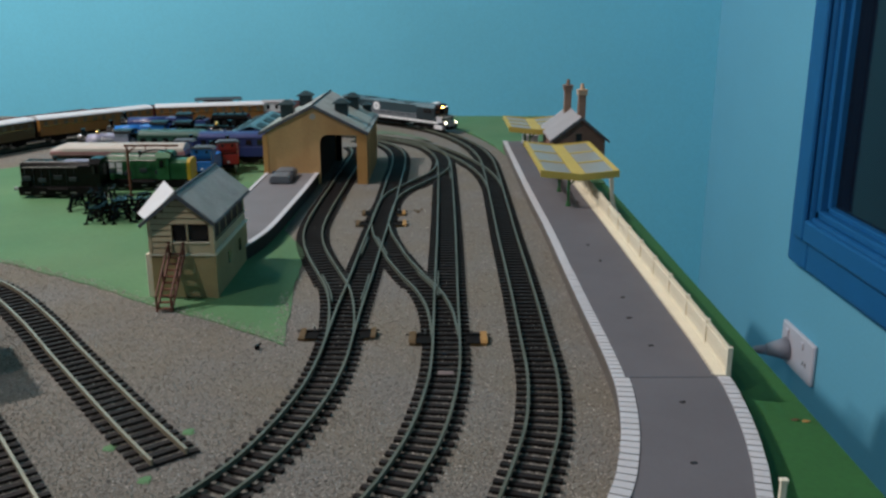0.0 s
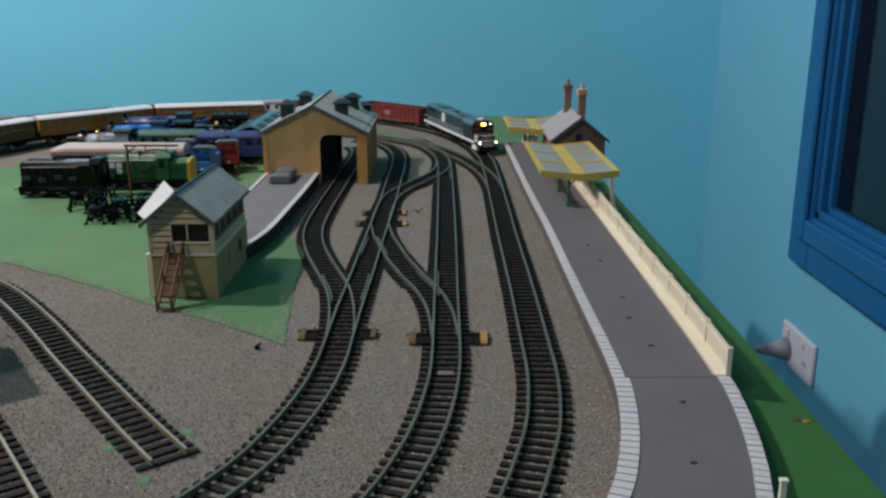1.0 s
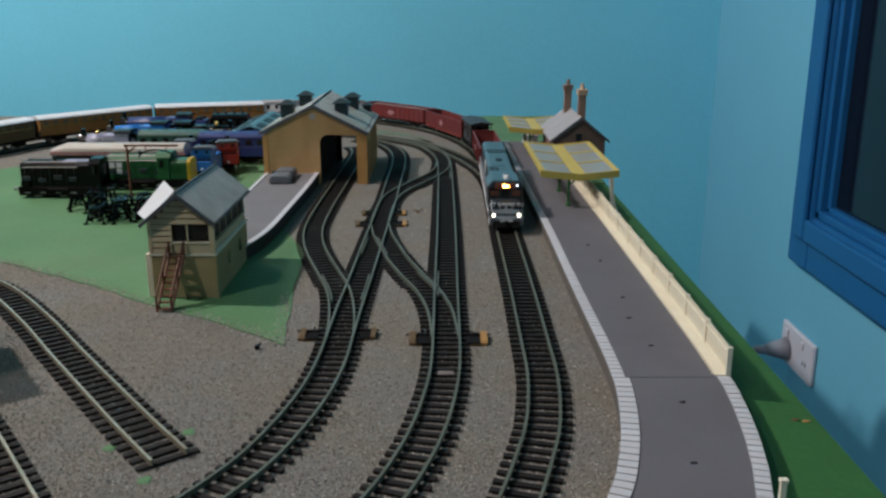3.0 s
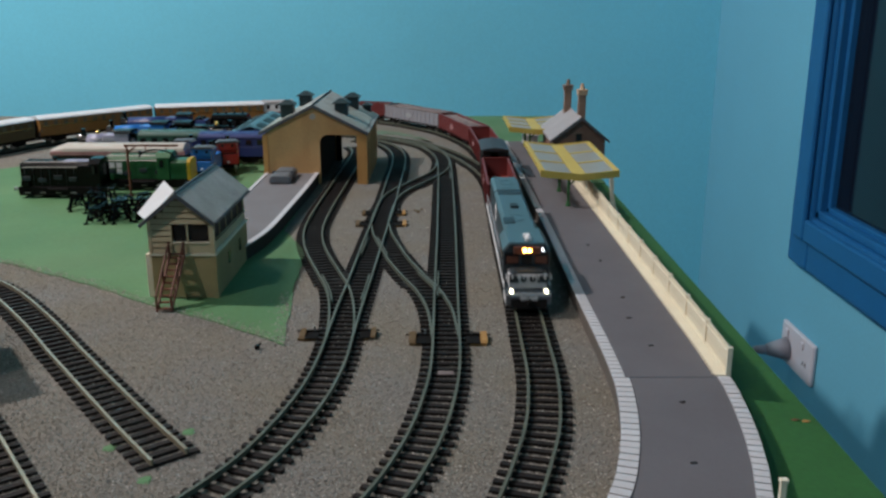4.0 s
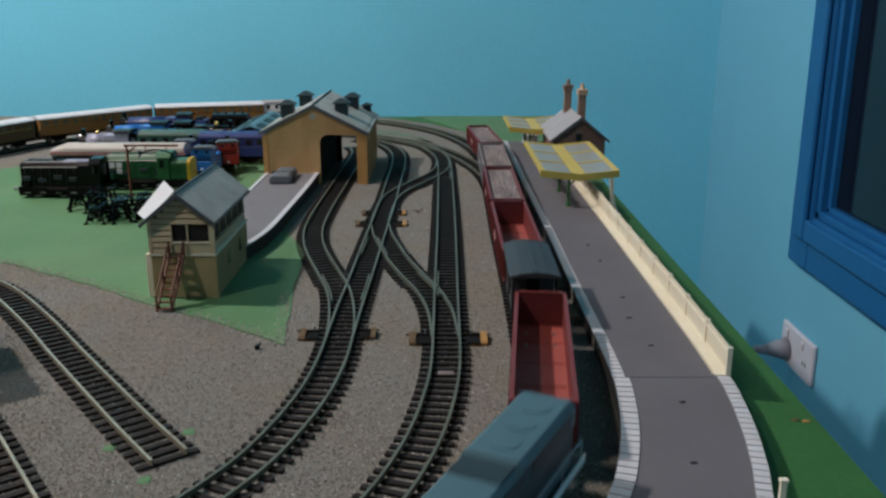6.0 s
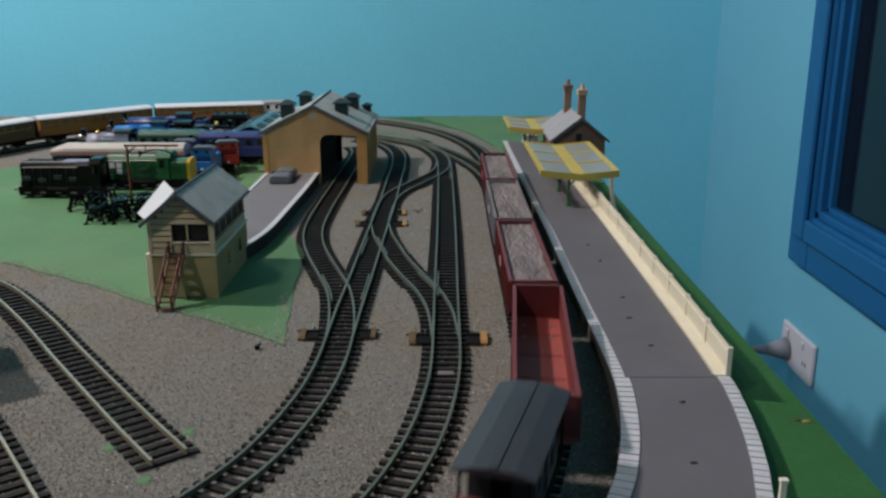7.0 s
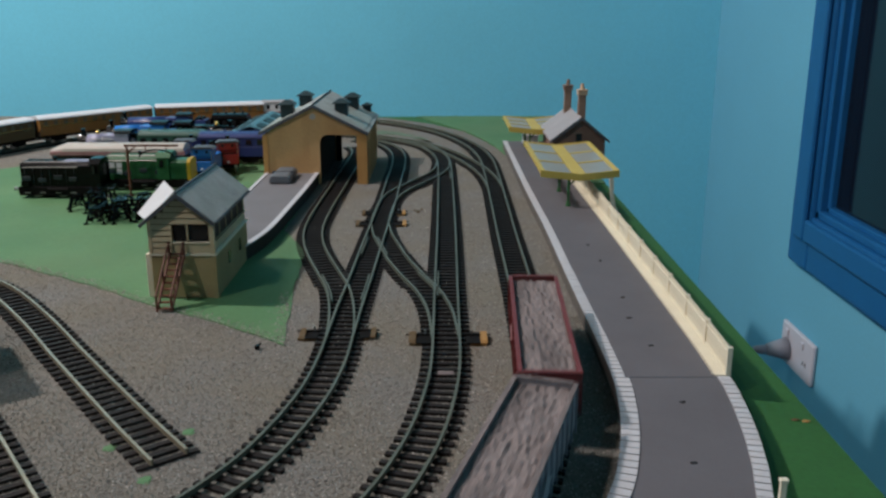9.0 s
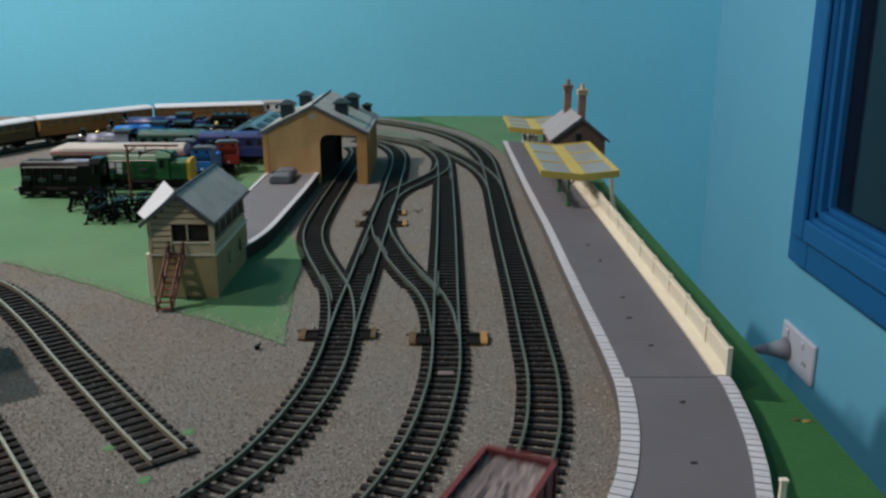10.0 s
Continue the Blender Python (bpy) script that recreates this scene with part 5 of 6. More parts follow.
part("roof", prism([(-0.0150, 0.0381), (0.0150, 0.0381), (0.0110, 0.0398), (0, 0.0406), (-0.0110, 0.0398)], "x", -0.026, 0.026), SLATE_MAUVE, van)
for x in (-0.018, 0.018):
    for sgn in (1, -1):
        piece("wheel", wheel_mesh, van, Matrix.Translation((x, sgn * 0.0081, 0.0052)))


# ---- stored engines on the green yard, row behind row ----
def yard_place(x0, x1, y, turn=0):
    return pose((x0 + x1) / 2, y, 0.0020, 0, 0, turn)


def rake_wheels(ob, h, n, r=1.0):
    for i in range(n):
        x = -h * 0.75 + 1.5 * h * i / max(1, n - 1)
        for sgn in (1, -1):
            piece("wheel", wheel_mesh, ob, Matrix.Translation((x, sgn * 0.0081, 0.0052 * r)) @ Matrix.Diagonal((r, 1, r, 1)))


def shunter(x0, x1, y, paint, label, cab=(0.46, 1.0), bright=None, end=None):
    """A bonnet diesel: frame, bonnet with louvred doors, cab at one end, buffers and steps."""
    h = (x1 - x0) / 2
    ob = thing("diesel_shunter", label, "locomotive", "stored engines", yard_place(x0, x1, y))
    part("frame", box(-h, h, -0.0132, 0.0132, 0.0032, 0.0125, 0.0005), BLACK_MATT, ob)
    bon = part("bonnet", prism([(-0.0105, 0.0126), (0.0105, 0.0126), (0.0105, 0.0345), (0.0080, 0.0385), (-0.0080, 0.0385), (-0.0105, 0.0345)], "x", -h + 0.004, h * cab[0] - 0.0001, bevel=0.0007), paint, ob)
    for i in range(6):
        x = -h + 0.010 + i * (h * 1.45 - 0.016) / 6
        for sgn in (1, -1):
            part("bonnet_door", box(x, x + h * 0.19, sgn * 0.0106 - 0.0002, sgn * 0.0106 + 0.0003, 0.0150, 0.0320), paint, bon)
    for x, z in ((-h * 0.78, 0.0215), (-h * 0.42, 0.0195), (-h * 0.05, 0.0225), (h * 0.30, 0.0205)):
        part("equipment_box", box(x - 0.0042, x + 0.0042, -0.0124, -0.0110, z - 0.0022, z + 0.0022, 0.0004), LOCO_DARK, bon, "small side equipment box")
        part("step", box(x - 0.0030, x + 0.0030, -0.0146, -0.0133, 0.0060, 0.0068), METAL, ob)
    for i in range(7):
        x = -h + 0.008 + i * (h * 1.35) / 7
        part("hinge_strip", rod((x, -0.0111, 0.0130), (x, -0.0111, 0.0330), 0.00022, 6), LOCO_DARK, bon)
    part("roof_rib", rod((-h + 0.006, -0.0078, 0.0386), (h * 0.42, -0.0078, 0.0386), 0.0004, 6), METAL, bon)
    part("hand_rail", rod((-h + 0.006, -0.0115, 0.0335), (h * 0.42, -0.0115, 0.0335), 0.0003, 6), METAL, bon)
    part("radiator", box(-h + 0.0025, -h + 0.0039, -0.0090, 0.0090, 0.0135, 0.0370), BLACK_MATT, bon)
    part("exhaust", rod((-h * 0.2, 0.003, 0.0384), (-h * 0.2, 0.003, 0.0420), 0.0018, 8), BLACK, bon)
    cb = part("cab", prism([(-0.0138, 0.0126), (0.0138, 0.0126), (0.0138, 0.0370), (0.0080, 0.0415), (-0.0080, 0.0415), (-0.0138, 0.0370)], "x", h * cab[0], h * cab[1] - 0.003, bevel=0.0006), paint, ob)
    part("cab_roof", prism([(-0.0145, 0.0366), (0.0145, 0.0366), (0.0145, 0.0374), (0.0084, 0.0424), (-0.0084, 0.0424), (-0.0145, 0.0374)], "x", h * cab[0] - 0.001, h * cab[1] - 0.001), paint, cb)
    for sgn in (1, -1):
        part("roof_rail", rod((-h + 0.005, sgn * 0.0058, 0.0392), (h * cab[0] - 0.001, sgn * 0.0058, 0.0392), 0.0005, 6), paint, bon)
        part("cab_door", box(h * (cab[0] + cab[1]) / 2 - 0.001, h * (cab[0] + cab[1]) / 2 + 0.0045, sgn * 0.0139 - 0.0002, sgn * 0.0139 + 0.0004, 0.0130, 0.0350), paint, cb)
        part("sand_box", box(-h * 0.92, -h * 0.72, sgn * 0.0128 - 0.0010, sgn * 0.0128 + 0.0012, 0.0126, 0.0190, 0.0005), paint, ob)
        part("air_tank", rod((-h * 0.30, sgn * 0.0128, 0.0095), (h * 0.18, sgn * 0.0128, 0.0095), 0.0024, 12), BLACK_MATT, ob)
    part("front_lamp", rod((-h + 0.0012, 0, 0.0340), (-h + 0.0026, 0, 0.0340), 0.0014, 10), METAL, bon)
    if bright:
        part("roof_panel", box(h * 0.05, h * cab[0] - 0.003, -0.0078, 0.0078, 0.0386, 0.0392, 0.0002), bright, bon, "pale reflective roof panel")
    if cab[1] < 0.99:
        part("short_bonnet", prism([(-0.0115, 0.0126), (0.0115, 0.0126), (0.0115, 0.0310), (0.0085, 0.0340), (-0.0085, 0.0340), (-0.0115, 0.0310)], "x", h * cab[1] - 0.0029, h - 0.002, bevel=0.0006), paint, ob)
    if end:
        part("end_panel", prism([(-0.0128, 0.0100), (0.0128, 0.0100), (0.0128, 0.0320), (0.0085, 0.0352), (-0.0085, 0.0352), (-0.0128, 0.0320)], "x", h - 0.0019, h + 0.0020, bevel=0.0005), end, ob, "yellow warning end panel")
        for x, z in ((-h + 0.011, 0.0285), (-h + 0.019, 0.0285), (-h + 0.019, 0.0215), (h * 0.42, 0.0230)):
            part("white_panel", box(x - 0.003, x + 0.003, -0.0116, -0.0110, z - 0.0030, z + 0.0030), LOCO_WHITE, ob, "small white side panel")
    for sgn in (1, -1):
        part("cab_window", box(h * (cab[0] + 0.06), h * (cab[0] + 0.17), sgn * 0.0139 - 0.0002, sgn * 0.0139 + 0.0003, 0.0265, 0.0345), GLASS, cb)
        part("buffer", rod((-h, sgn * 0.0090, 0.0098), (-h - 0.0055, sgn * 0.0090, 0.0098), 0.0013, 10, 0.0024), METAL, ob)
        part("buffer", rod((h, sgn * 0.0090, 0.0098), (h + 0.0055, sgn * 0.0090, 0.0098), 0.0013, 10, 0.0024), METAL, ob)
        part("side_rod", box(-h * 0.62, h * 0.62, sgn * 0.0120 - 0.0006, sgn * 0.0120 + 0.0006, 0.0045, 0.0060), METAL, ob)
    rake_wheels(ob, h * 0.8, 3, 1.15)
    return ob


def steam(x0, x1, y, paint, label, tender=True, cab_right=True, dome=True):
    """A tender engine: boiler, smokebox, chimney, dome, cab, tender with coal."""
    h = (x1 - x0) / 2
    ob = thing("steam_engine", label, "locomotive", "stored engines", yard_place(x0, x1, y, 0 if cab_right else 180))
    split = h * 0.30 if tender else h * 0.55
    part("frame", box(-h, h, -0.0125, 0.0125, 0.0080, 0.0120), BLACK_MATT, ob)
    part("boiler", rod((-h + 0.014, 0, 0.0255), (split - 0.016, 0, 0.0265), 0.0098, 20, 0.0108), paint, ob, smooth=True)
    sm = part("smokebox", rod((-h + 0.003, 0, 0.0255), (-h + 0.0138, 0, 0.0255), 0.0103, 20), BLACK, ob)
    part("chimney", rod((-h + 0.008, 0, 0.0350), (-h + 0.008, 0, 0.0430), 0.0024, 12, 0.0030), BLACK, sm)
    if dome:
        part("dome", rod((-h * 0.30, 0, 0.0350), (-h * 0.30, 0, 0.0410), 0.0036, 14, 0.0018), BRASS, ob, "polished brass dome", smooth=True)
    part("firebox", box(split - 0.0159, split + 0.002, -0.0105, 0.0105, 0.0121, 0.0365, 0.0020), paint, ob)
    cb = part("cab", box(split + 0.0021, split + 0.0200, -0.0135, 0.0135, 0.0121, 0.0390, 0.0006), paint, ob)
    pts = [(0.0145 * math.cos(k * math.pi / 8), 0.0385 + 0.0045 * math.sin(k * math.pi / 8)) for k in range(9)]
    part("cab_roof", prism(pts, "x", split + 0.001, split + 0.0235), BLACK, cb)
    for sgn in (1, -1):
        part("splasher", box(-h * 0.35, split, sgn * 0.0118 - 0.0008, sgn * 0.0118 + 0.0008, 0.0121, 0.0155), paint, ob)
        part("hand_rail", rod((-h + 0.012, sgn * 0.0112, 0.0310), (split, sgn * 0.0112, 0.0310), 0.0004, 6), METAL, ob)
        part("buffer", rod((-h, sgn * 0.0090, 0.0098), (-h - 0.0050, sgn * 0.0090, 0.0098), 0.0012, 8, 0.0022), METAL, ob)
    if tender:
        td = part("tender", box(split + 0.0260, h - 0.001, -0.0132, 0.0132, 0.0121, 0.0330, 0.0006), paint, ob)
        bm = bmesh.new()
        rnd = random.Random(label)
        for _ in range(40):
            c = (rnd.uniform(split + 0.030, h - 0.006), rnd.uniform(-0.009, 0.009), rnd.uniform(0.0322, 0.0350))
            k = rnd.uniform(0.0012, 0.0022)
            box(c[0] - k, c[0] + k, c[1] - k, c[1] + k, c[2] - k, c[2] + k, bm=bm)
        tagged(part("coal", bm, BLACK, td), kind="stuff")
    rake_wheels(ob, h * 0.95, 6 if tender else 3, 1.2)
    return ob


def railcar(x0, x1, y, lower, upper, roof, label, name="railcar", ends=None):
    h = (x1 - x0) / 2
    ob = thing(name, label, "railcar", "stored engines", yard_place(x0, x1, y))
    part("underframe", box(-h, h, -0.0125, 0.0125, 0.0075, 0.0110), BLACK_MATT, ob)
    part("lower_body", box(-h, h, -0.0140, 0.0140, 0.0111, 0.0240, 0.0006), lower, ob)
    ub = part("upper_body", box(-h + 0.0003, h - 0.0003, -0.0137, 0.0137, 0.0241, 0.0355), upper, ob)
    pts = [(0.0142 * math.cos(k * math.pi / 10), 0.0352 + 0.0068 * math.sin(k * math.pi / 10)) for k in range(11)]
    part("roof", prism(pts, "x", -h + 0.002, h - 0.002), roof, ob)
    n = max(4, int(h * 2 / 0.014))
    for i in range(n):
        x = -h + 0.008 + (2 * h - 0.016) * i / (n - 1)
        part("window", box(x - 0.0035, x + 0.0035, -0.0141, -0.0137, 0.0262, 0.0325), GLASS, ub)
    for i in range(4):
        x = -h * 0.7 + i * h * 0.45
        part("roof_vent", rod((x, 0, 0.0415), (x, 0, 0.0440), 0.0020, 8, 0.0014), roof, ob)
    if ends:
        for sgn in (1, -1):
            part("end_panel", box(sgn * h - 0.0004, sgn * h + 0.0008, -0.0136, 0.0136, 0.0112, 0.0350, 0.0003), ends, ob)
    for x in (-h + 0.022, h - 0.022):
        axle_pair(ob, x)
    return ob


def streamliner(x0, x1, y, label):
    """A low streamlined railcar: deep cream roof, thin pink band, black skirts, raked ends."""
    h = (x1 - x0) / 2
    ob = thing("railcar", label, "railcar", "stored engines", yard_place(x0, x1, y))
    part("underframe", box(-h + 0.004, h - 0.004, -0.0125, 0.0125, 0.0060, 0.0110), BLACK_MATT, ob)
    part("skirt", box(-h + 0.002, h - 0.002, -0.0138, 0.0138, 0.0111, 0.0278, 0.0006), BLACK, ob, "black skirt panels")
    band = part("band", box(-h, h, -0.0140, 0.0140, 0.0279, 0.0332, 0.0008), PINK, ob, "faded pink side band")
    sec = [(0.0140 * math.cos(k * math.pi / 10), 0.0330 + 0.0082 * math.sin(k * math.pi / 10) ** 0.8) for k in range(11)]
    part("roof", prism(sec, "x", -h + 0.020, h - 0.002), PALE, ob, "deep rounded cream roof", smooth=False)
    for k in range(4):
        low = [(p[0] * (1 - 0.07 * k), 0.0330 + (p[1] - 0.0330) * (1 - 0.24 * k)) for p in sec]
        part("nose_panel", prism(low, "x", -h + 0.0150 - 0.005 * k, -h + 0.0199 - 0.005 * k), PALE, ob)
    for sgn in (-1, 1):
        part("lamp", rod((-h - 0.0010, sgn * 0.008, 0.0305), (-h + 0.0004, sgn * 0.008, 0.0305), 0.0018, 10), BRASS, band)
        for i in range(5):
            x = -h * 0.5 + i * h * 0.34
            part("seam", box(x, x + 0.0004, sgn * 0.0140 - 0.0002, sgn * 0.0140 + 0.0002, 0.0285, 0.0328), BLACK, band)
    for i in range(4):
        x = -h * 0.45 + i * h * 0.36
        part("roof_vent", rod((x, 0, 0.0405), (x, 0, 0.0424), 0.0020, 8, 0.0014), PALE, ob)
    for x in (-h + 0.022, h - 0.022):
        axle_pair(ob, x)
    return ob


shunter(-0.452, -0.362, 0.928, BLACK, "black bonnet diesel shunter parked on the green yard", cab=(0.74, 1.0), bright=LILAC)
shunter(-0.377, -0.281, 0.968, GREEN_LOCO, "green diesel shunter with yellow end and white side panels", cab=(0.28, 0.62), end=YELLOW)
streamliner(-0.462, -0.303, 1.035, "cream-roofed streamlined railcar with pink band and black skirts")
steam(-0.478, -0.400, 1.143, LILAC, "lilac-grey tender engine with brass dome")
railcar(-0.396, -0.308, 1.143, DARK_GREEN, DARK_GREEN, DARK_GREEN, "dark green diesel railcar in the yard")
steam(-0.472, -0.372, 1.227, BLUE, "bright blue tender engine in the yard", dome=False)
steam(-0.366, -0.290, 1.227, BLACK, "black tank engine in the yard", tender=False, cab_right=False)
steam(-0.485, -0.352, 1.318, NAVY, "dark navy tender engine at the back of the yard", dome=False)
railcar(-0.346, -0.290, 1.318, BLACK, BLACK, BLACK, "short black parcels van at the back of the yard", "parcels_van")
railcar(-0.314, -0.226, 1.127, NAVY, NAVY, NAVY, "navy blue van in front of the engine shed", "goods_van")


def tank_engine(x, y, paint, label, long=0.052, turn=-90):
    """A small side tank engine standing end-on."""
    h = long / 2
    ob = thing("tank_engine", label, "locomotive", "stored engines", pose(x, y, 0.0020, 0, 0, turn))
    part("frame", box(-h, h, -0.0125, 0.0125, 0.0075, 0.0118), BLACK_MATT, ob)
    part("side_tank", box(-h + 0.010, h - 0.004, -0.0128, 0.0128, 0.0119, 0.0290, 0.0008), paint, ob)
    part("boiler", rod((-h + 0.002, 0, 0.0245), (h - 0.016, 0, 0.0245), 0.0088, 18), paint, ob, smooth=True)
    cb = part("cab", box(h - 0.0180, h - 0.002, -0.0130, 0.0130, 0.0291, 0.0380, 0.0005), paint, ob)
    part("cab_roof", prism([(-0.0140, 0.0381), (0.0140, 0.0381), (0.0100, 0.0402), (-0.0100, 0.0402)], "x", h - 0.0195, h - 0.0005), SLATE_DARK, cb)
    for sgn in (1, -1):
        part("spectacle", box(h - 0.0184, h - 0.0181, sgn * 0.0070 - 0.0025, sgn * 0.0070 + 0.0025, 0.0315, 0.0360), GLASS, cb)
        part("buffer", rod((-h, sgn * 0.0090, 0.0098), (-h - 0.0045, sgn * 0.0090, 0.0098), 0.0012, 8, 0.0022), METAL, ob)
    for sgn in (1, -1):
        part("rear_window", rod((h - 0.0021, sgn * 0.0060, 0.0345), (h - 0.0016, sgn * 0.0060, 0.0345), 0.0017, 12), GLASS, cb)
        part("rear_buffer", rod((h, sgn * 0.0090, 0.0098), (h + 0.0045, sgn * 0.0090, 0.0098), 0.0012, 8, 0.0022), METAL, ob)
        part("grab_rail", rod((h - 0.0012, sgn * 0.0112, 0.0250), (h - 0.0012, sgn * 0.0112, 0.0370), 0.0004, 6), METAL, cb)
    part("coal", box(h - 0.0036, h + 0.0002, -0.0105, 0.0105, 0.0241, 0.0258, 0.0006), BLACK_MATT, ob, "dark coal in the bunker")
    part("ladder", box(h + 0.0007, h + 0.0012, -0.0098, -0.0062, 0.0122, 0.0236), BLACK_MATT, ob)
    part("beam", box(h + 0.0003, h + 0.0010, -0.0125, 0.0125, 0.0074, 0.0117), BLACK_MATT, ob)
    part("bunker", box(h - 0.0038, h + 0.0006, -0.0115, 0.0115, 0.0119, 0.0240, 0.0008), paint, ob)
    part("lamp", rod((h + 0.0007, 0, 0.0150), (h + 0.0022, 0, 0.0150), 0.0014, 10), LOCO_WHITE, ob)
    part("chimney", rod((-h + 0.008, 0, 0.0325), (-h + 0.008, 0, 0.0410), 0.0022, 12, 0.0028), BLACK, ob)
    part("buffer_beam", box(-h - 0.0006, -h + 0.0006, -0.0125, 0.0125, 0.0070, 0.0125), paint, ob)
    rake_wheels(ob, h * 0.9, 3, 1.1)
    return ob


tank_engine(-0.2800, 1.032, BLUE, "bright blue tank engine standing end-on in the yard")
tank_engine(-0.2665, 1.078, RED, "bright red tank engine standing end-on in the yard", turn=-77)
tank_engine(-0.3180, 1.085, NAVY, "dark blue tank engine standing end-on in the yard")

# ---- loading gauge ----
lg = thing("loading_gauge", "brown loading gauge with curved hanging arm", "loading gauge")
part("post", rod((-0.3380, 0.930, 0.0020), (-0.3380, 0.930, 0.0560), 0.0014, 8), RUST, lg)
part("beam", box(-0.3410, -0.2830, 0.9290, 0.9310, 0.0555, 0.0575), RUST, lg)
part("brace", rod((-0.3380, 0.930, 0.0480), (-0.3290, 0.930, 0.0555), 0.0009, 6), RUST, lg)
for x in (-0.3180, -0.2960):
    part("hanger", rod((x, 0.930, 0.0556), (x, 0.930, 0.0515), 0.0006, 6), RUST, lg)
arc = bmesh.new()
pts = [Vector((-0.307 + 0.0185 * math.cos(a), 0.930, 0.0435 + 0.0085 * math.sin(a))) for a in [math.pi * k / 12 for k in range(13)]]
for a, b in zip(pts, pts[1:]):
    rod(a, b, 0.0007, 6, bm=arc)
part("gauge_arc", arc, BLACK_MATT, lg)
part("base", box(-0.3410, -0.3350, 0.9270, 0.9330, 0.0020, 0.0032), RUST, lg)


# ---- black plastic trestle piers lying in a heap ----
def trestle(x, y, turn, tilt, tall):
    t = thing("trestle_pier", "black plastic trestle pier standing on the green yard", "trestle", "black trestle piers", pose(x, y, 0.0020, tilt, 0, turn))
    for sx in (-1, 1):
        for sy in (-1, 1):
            part("leg", rod((sx * 0.0085, sy * 0.0065, 0.0006), (sx * 0.0045, sy * 0.0035, tall), 0.0010, 6), BLACK, t)
            part("foot", box(sx * 0.0085 - 0.0020, sx * 0.0085 + 0.0020, sy * 0.0065 - 0.0020, sy * 0.0065 + 0.0020, 0.0, 0.0012), BLACK, t)
    for k in (0.30, 0.62):
        w, d = 0.0085 - 0.004 * k, 0.0065 - 0.003 * k
        for sy in (-1, 1):
            part("cross_brace", rod((-w, sy * d, tall * k), (w, sy * d, tall * (k + 0.26)), 0.0007, 6), BLACK, t)
            part("cross_brace", rod((w, sy * d, tall * k), (-w, sy * d, tall * (k + 0.26)), 0.0007, 6), BLACK, t)
        for sx in (-1, 1):
            part("tie", rod((sx * w, -d, tall * k), (sx * w, d, tall * k), 0.0007, 6), BLACK, t)
    for sy in (-1, 1):
        part("cap", box(-0.0062, 0.0062, sy * 0.0035 - 0.0011, sy * 0.0035 + 0.0011, tall - 0.0006, tall + 0.0014), BLACK, t)


rnd_t = random.Random(21)
for i, (x, y) in enumerate(((-0.368, 0.862), (-0.352, 0.868), (-0.336, 0.842), (-0.322, 0.822), (-0.308, 0.812), (-0.296, 0.830), (-0.315, 0.850), (-0.286, 0.818), (-0.340, 0.872), (-0.300, 0.862), (-0.328, 0.808), (-0.345, 0.850), (-0.312, 0.832), (-0.281, 0.842))):
    trestle(x, y, rnd_t.uniform(0, 180), 0, 0.014 + 0.0008 * (i * 7 % 10))

# ---- point motors, scraps and small clutter ----
for x, y, w, d, mat, label in ((-0.0845, 0.5150, 0.0085, 0.010, WOOD_DARK, "dark brown wooden point motor plate"), (-0.0465, 0.5165, 0.0070, 0.010, WOOD_DARK, "dark brown wooden point motor plate"),
                               (-0.0150, 0.5085, 0.0100, 0.0120, WOOD_DARK, "dark brown wooden point motor plate"), (0.0215, 0.5085, 0.0095, 0.0120, WOOD_OCHRE, "bare ochre wooden point motor plate"),
                               (-0.0770, 0.8010, 0.0080, 0.010, WOOD_DARK, "dark brown wooden point motor plate"), (-0.0395, 0.8010, 0.0080, 0.010, WOOD_OCHRE, "bare ochre wooden point motor plate"),
                               (-0.0755, 0.8440, 0.0070, 0.009, WOOD_DARK, "dark brown wooden point motor plate"), (-0.0415, 0.8440, 0.0070, 0.009, WOOD_OCHRE, "bare ochre wooden point motor plate")):
    pm = thing("point_motor_plate", label, "point motor", "point motor plates")
    w, d = w * 1.25, d * 1.35
    out = 1 if x > -0.06 else -1
    if x > -0.03 and x < 0:
        out = -1
    rnd_p = random.Random(int(x * 10000))
    rim = [(x + u * w / 2 + rnd_p.uniform(-0.0007, 0.0007), y + v * d / 2 + rnd_p.uniform(-0.0009, 0.0009)) for u, v in ((-1, -1), (-0.3, -1.05), (0.4, -0.95), (1, -1), (1.05, -0.2), (0.95, 0.5), (1, 1), (0.2, 0.95), (-0.5, 1.05), (-1, 1), (-0.95, 0.1))]
    part("plate", prism(rim, "z", 0.0013, 0.0030), mat, pm)
    inner = sorted((x - out * w * 0.62, x + out * w * 0.12))
    # no hole is cut: the slot's inner shade is a black box on top
    part("slot", box(inner[0], inner[1], y - d * 0.58, y + d * 0.56, 0.0031, 0.0035), BLACK_MATT, pm, "black block for the shaded slot in the plate")
    part("lip", prism([(y - d * 0.50, 0.0031), (y + d * 0.46, 0.0031), (y + d * 0.40, 0.0052), (y - d * 0.36, 0.0042)], "x", x + out * w * 0.32 - w * 0.17, x + out * w * 0.32 + w * 0.17), mat, pm)
    part("tie_bar", box(x - w / 2 - 0.002, x + w / 2 + 0.002, y + 0.0030, y + 0.0042, 0.0037, 0.0044), BLACK_MATT, pm)
    part("pin", rod((x - out * w * 0.3, y + 0.0054, 0.0031), (x - out * w * 0.3, y + 0.0054, 0.0062), 0.0007, 6), METAL, pm)
pad = thing("track_insert", "pale plastic insert between the middle line's rails", "track part")
part("plate", box(-0.0030, 0.0062, 0.4523, 0.4575, 0.0031, 0.0036, 0.0002), LOAD, pad)
blk = thing("black_clip", "small black plastic clip lying on the ballast", "clip")
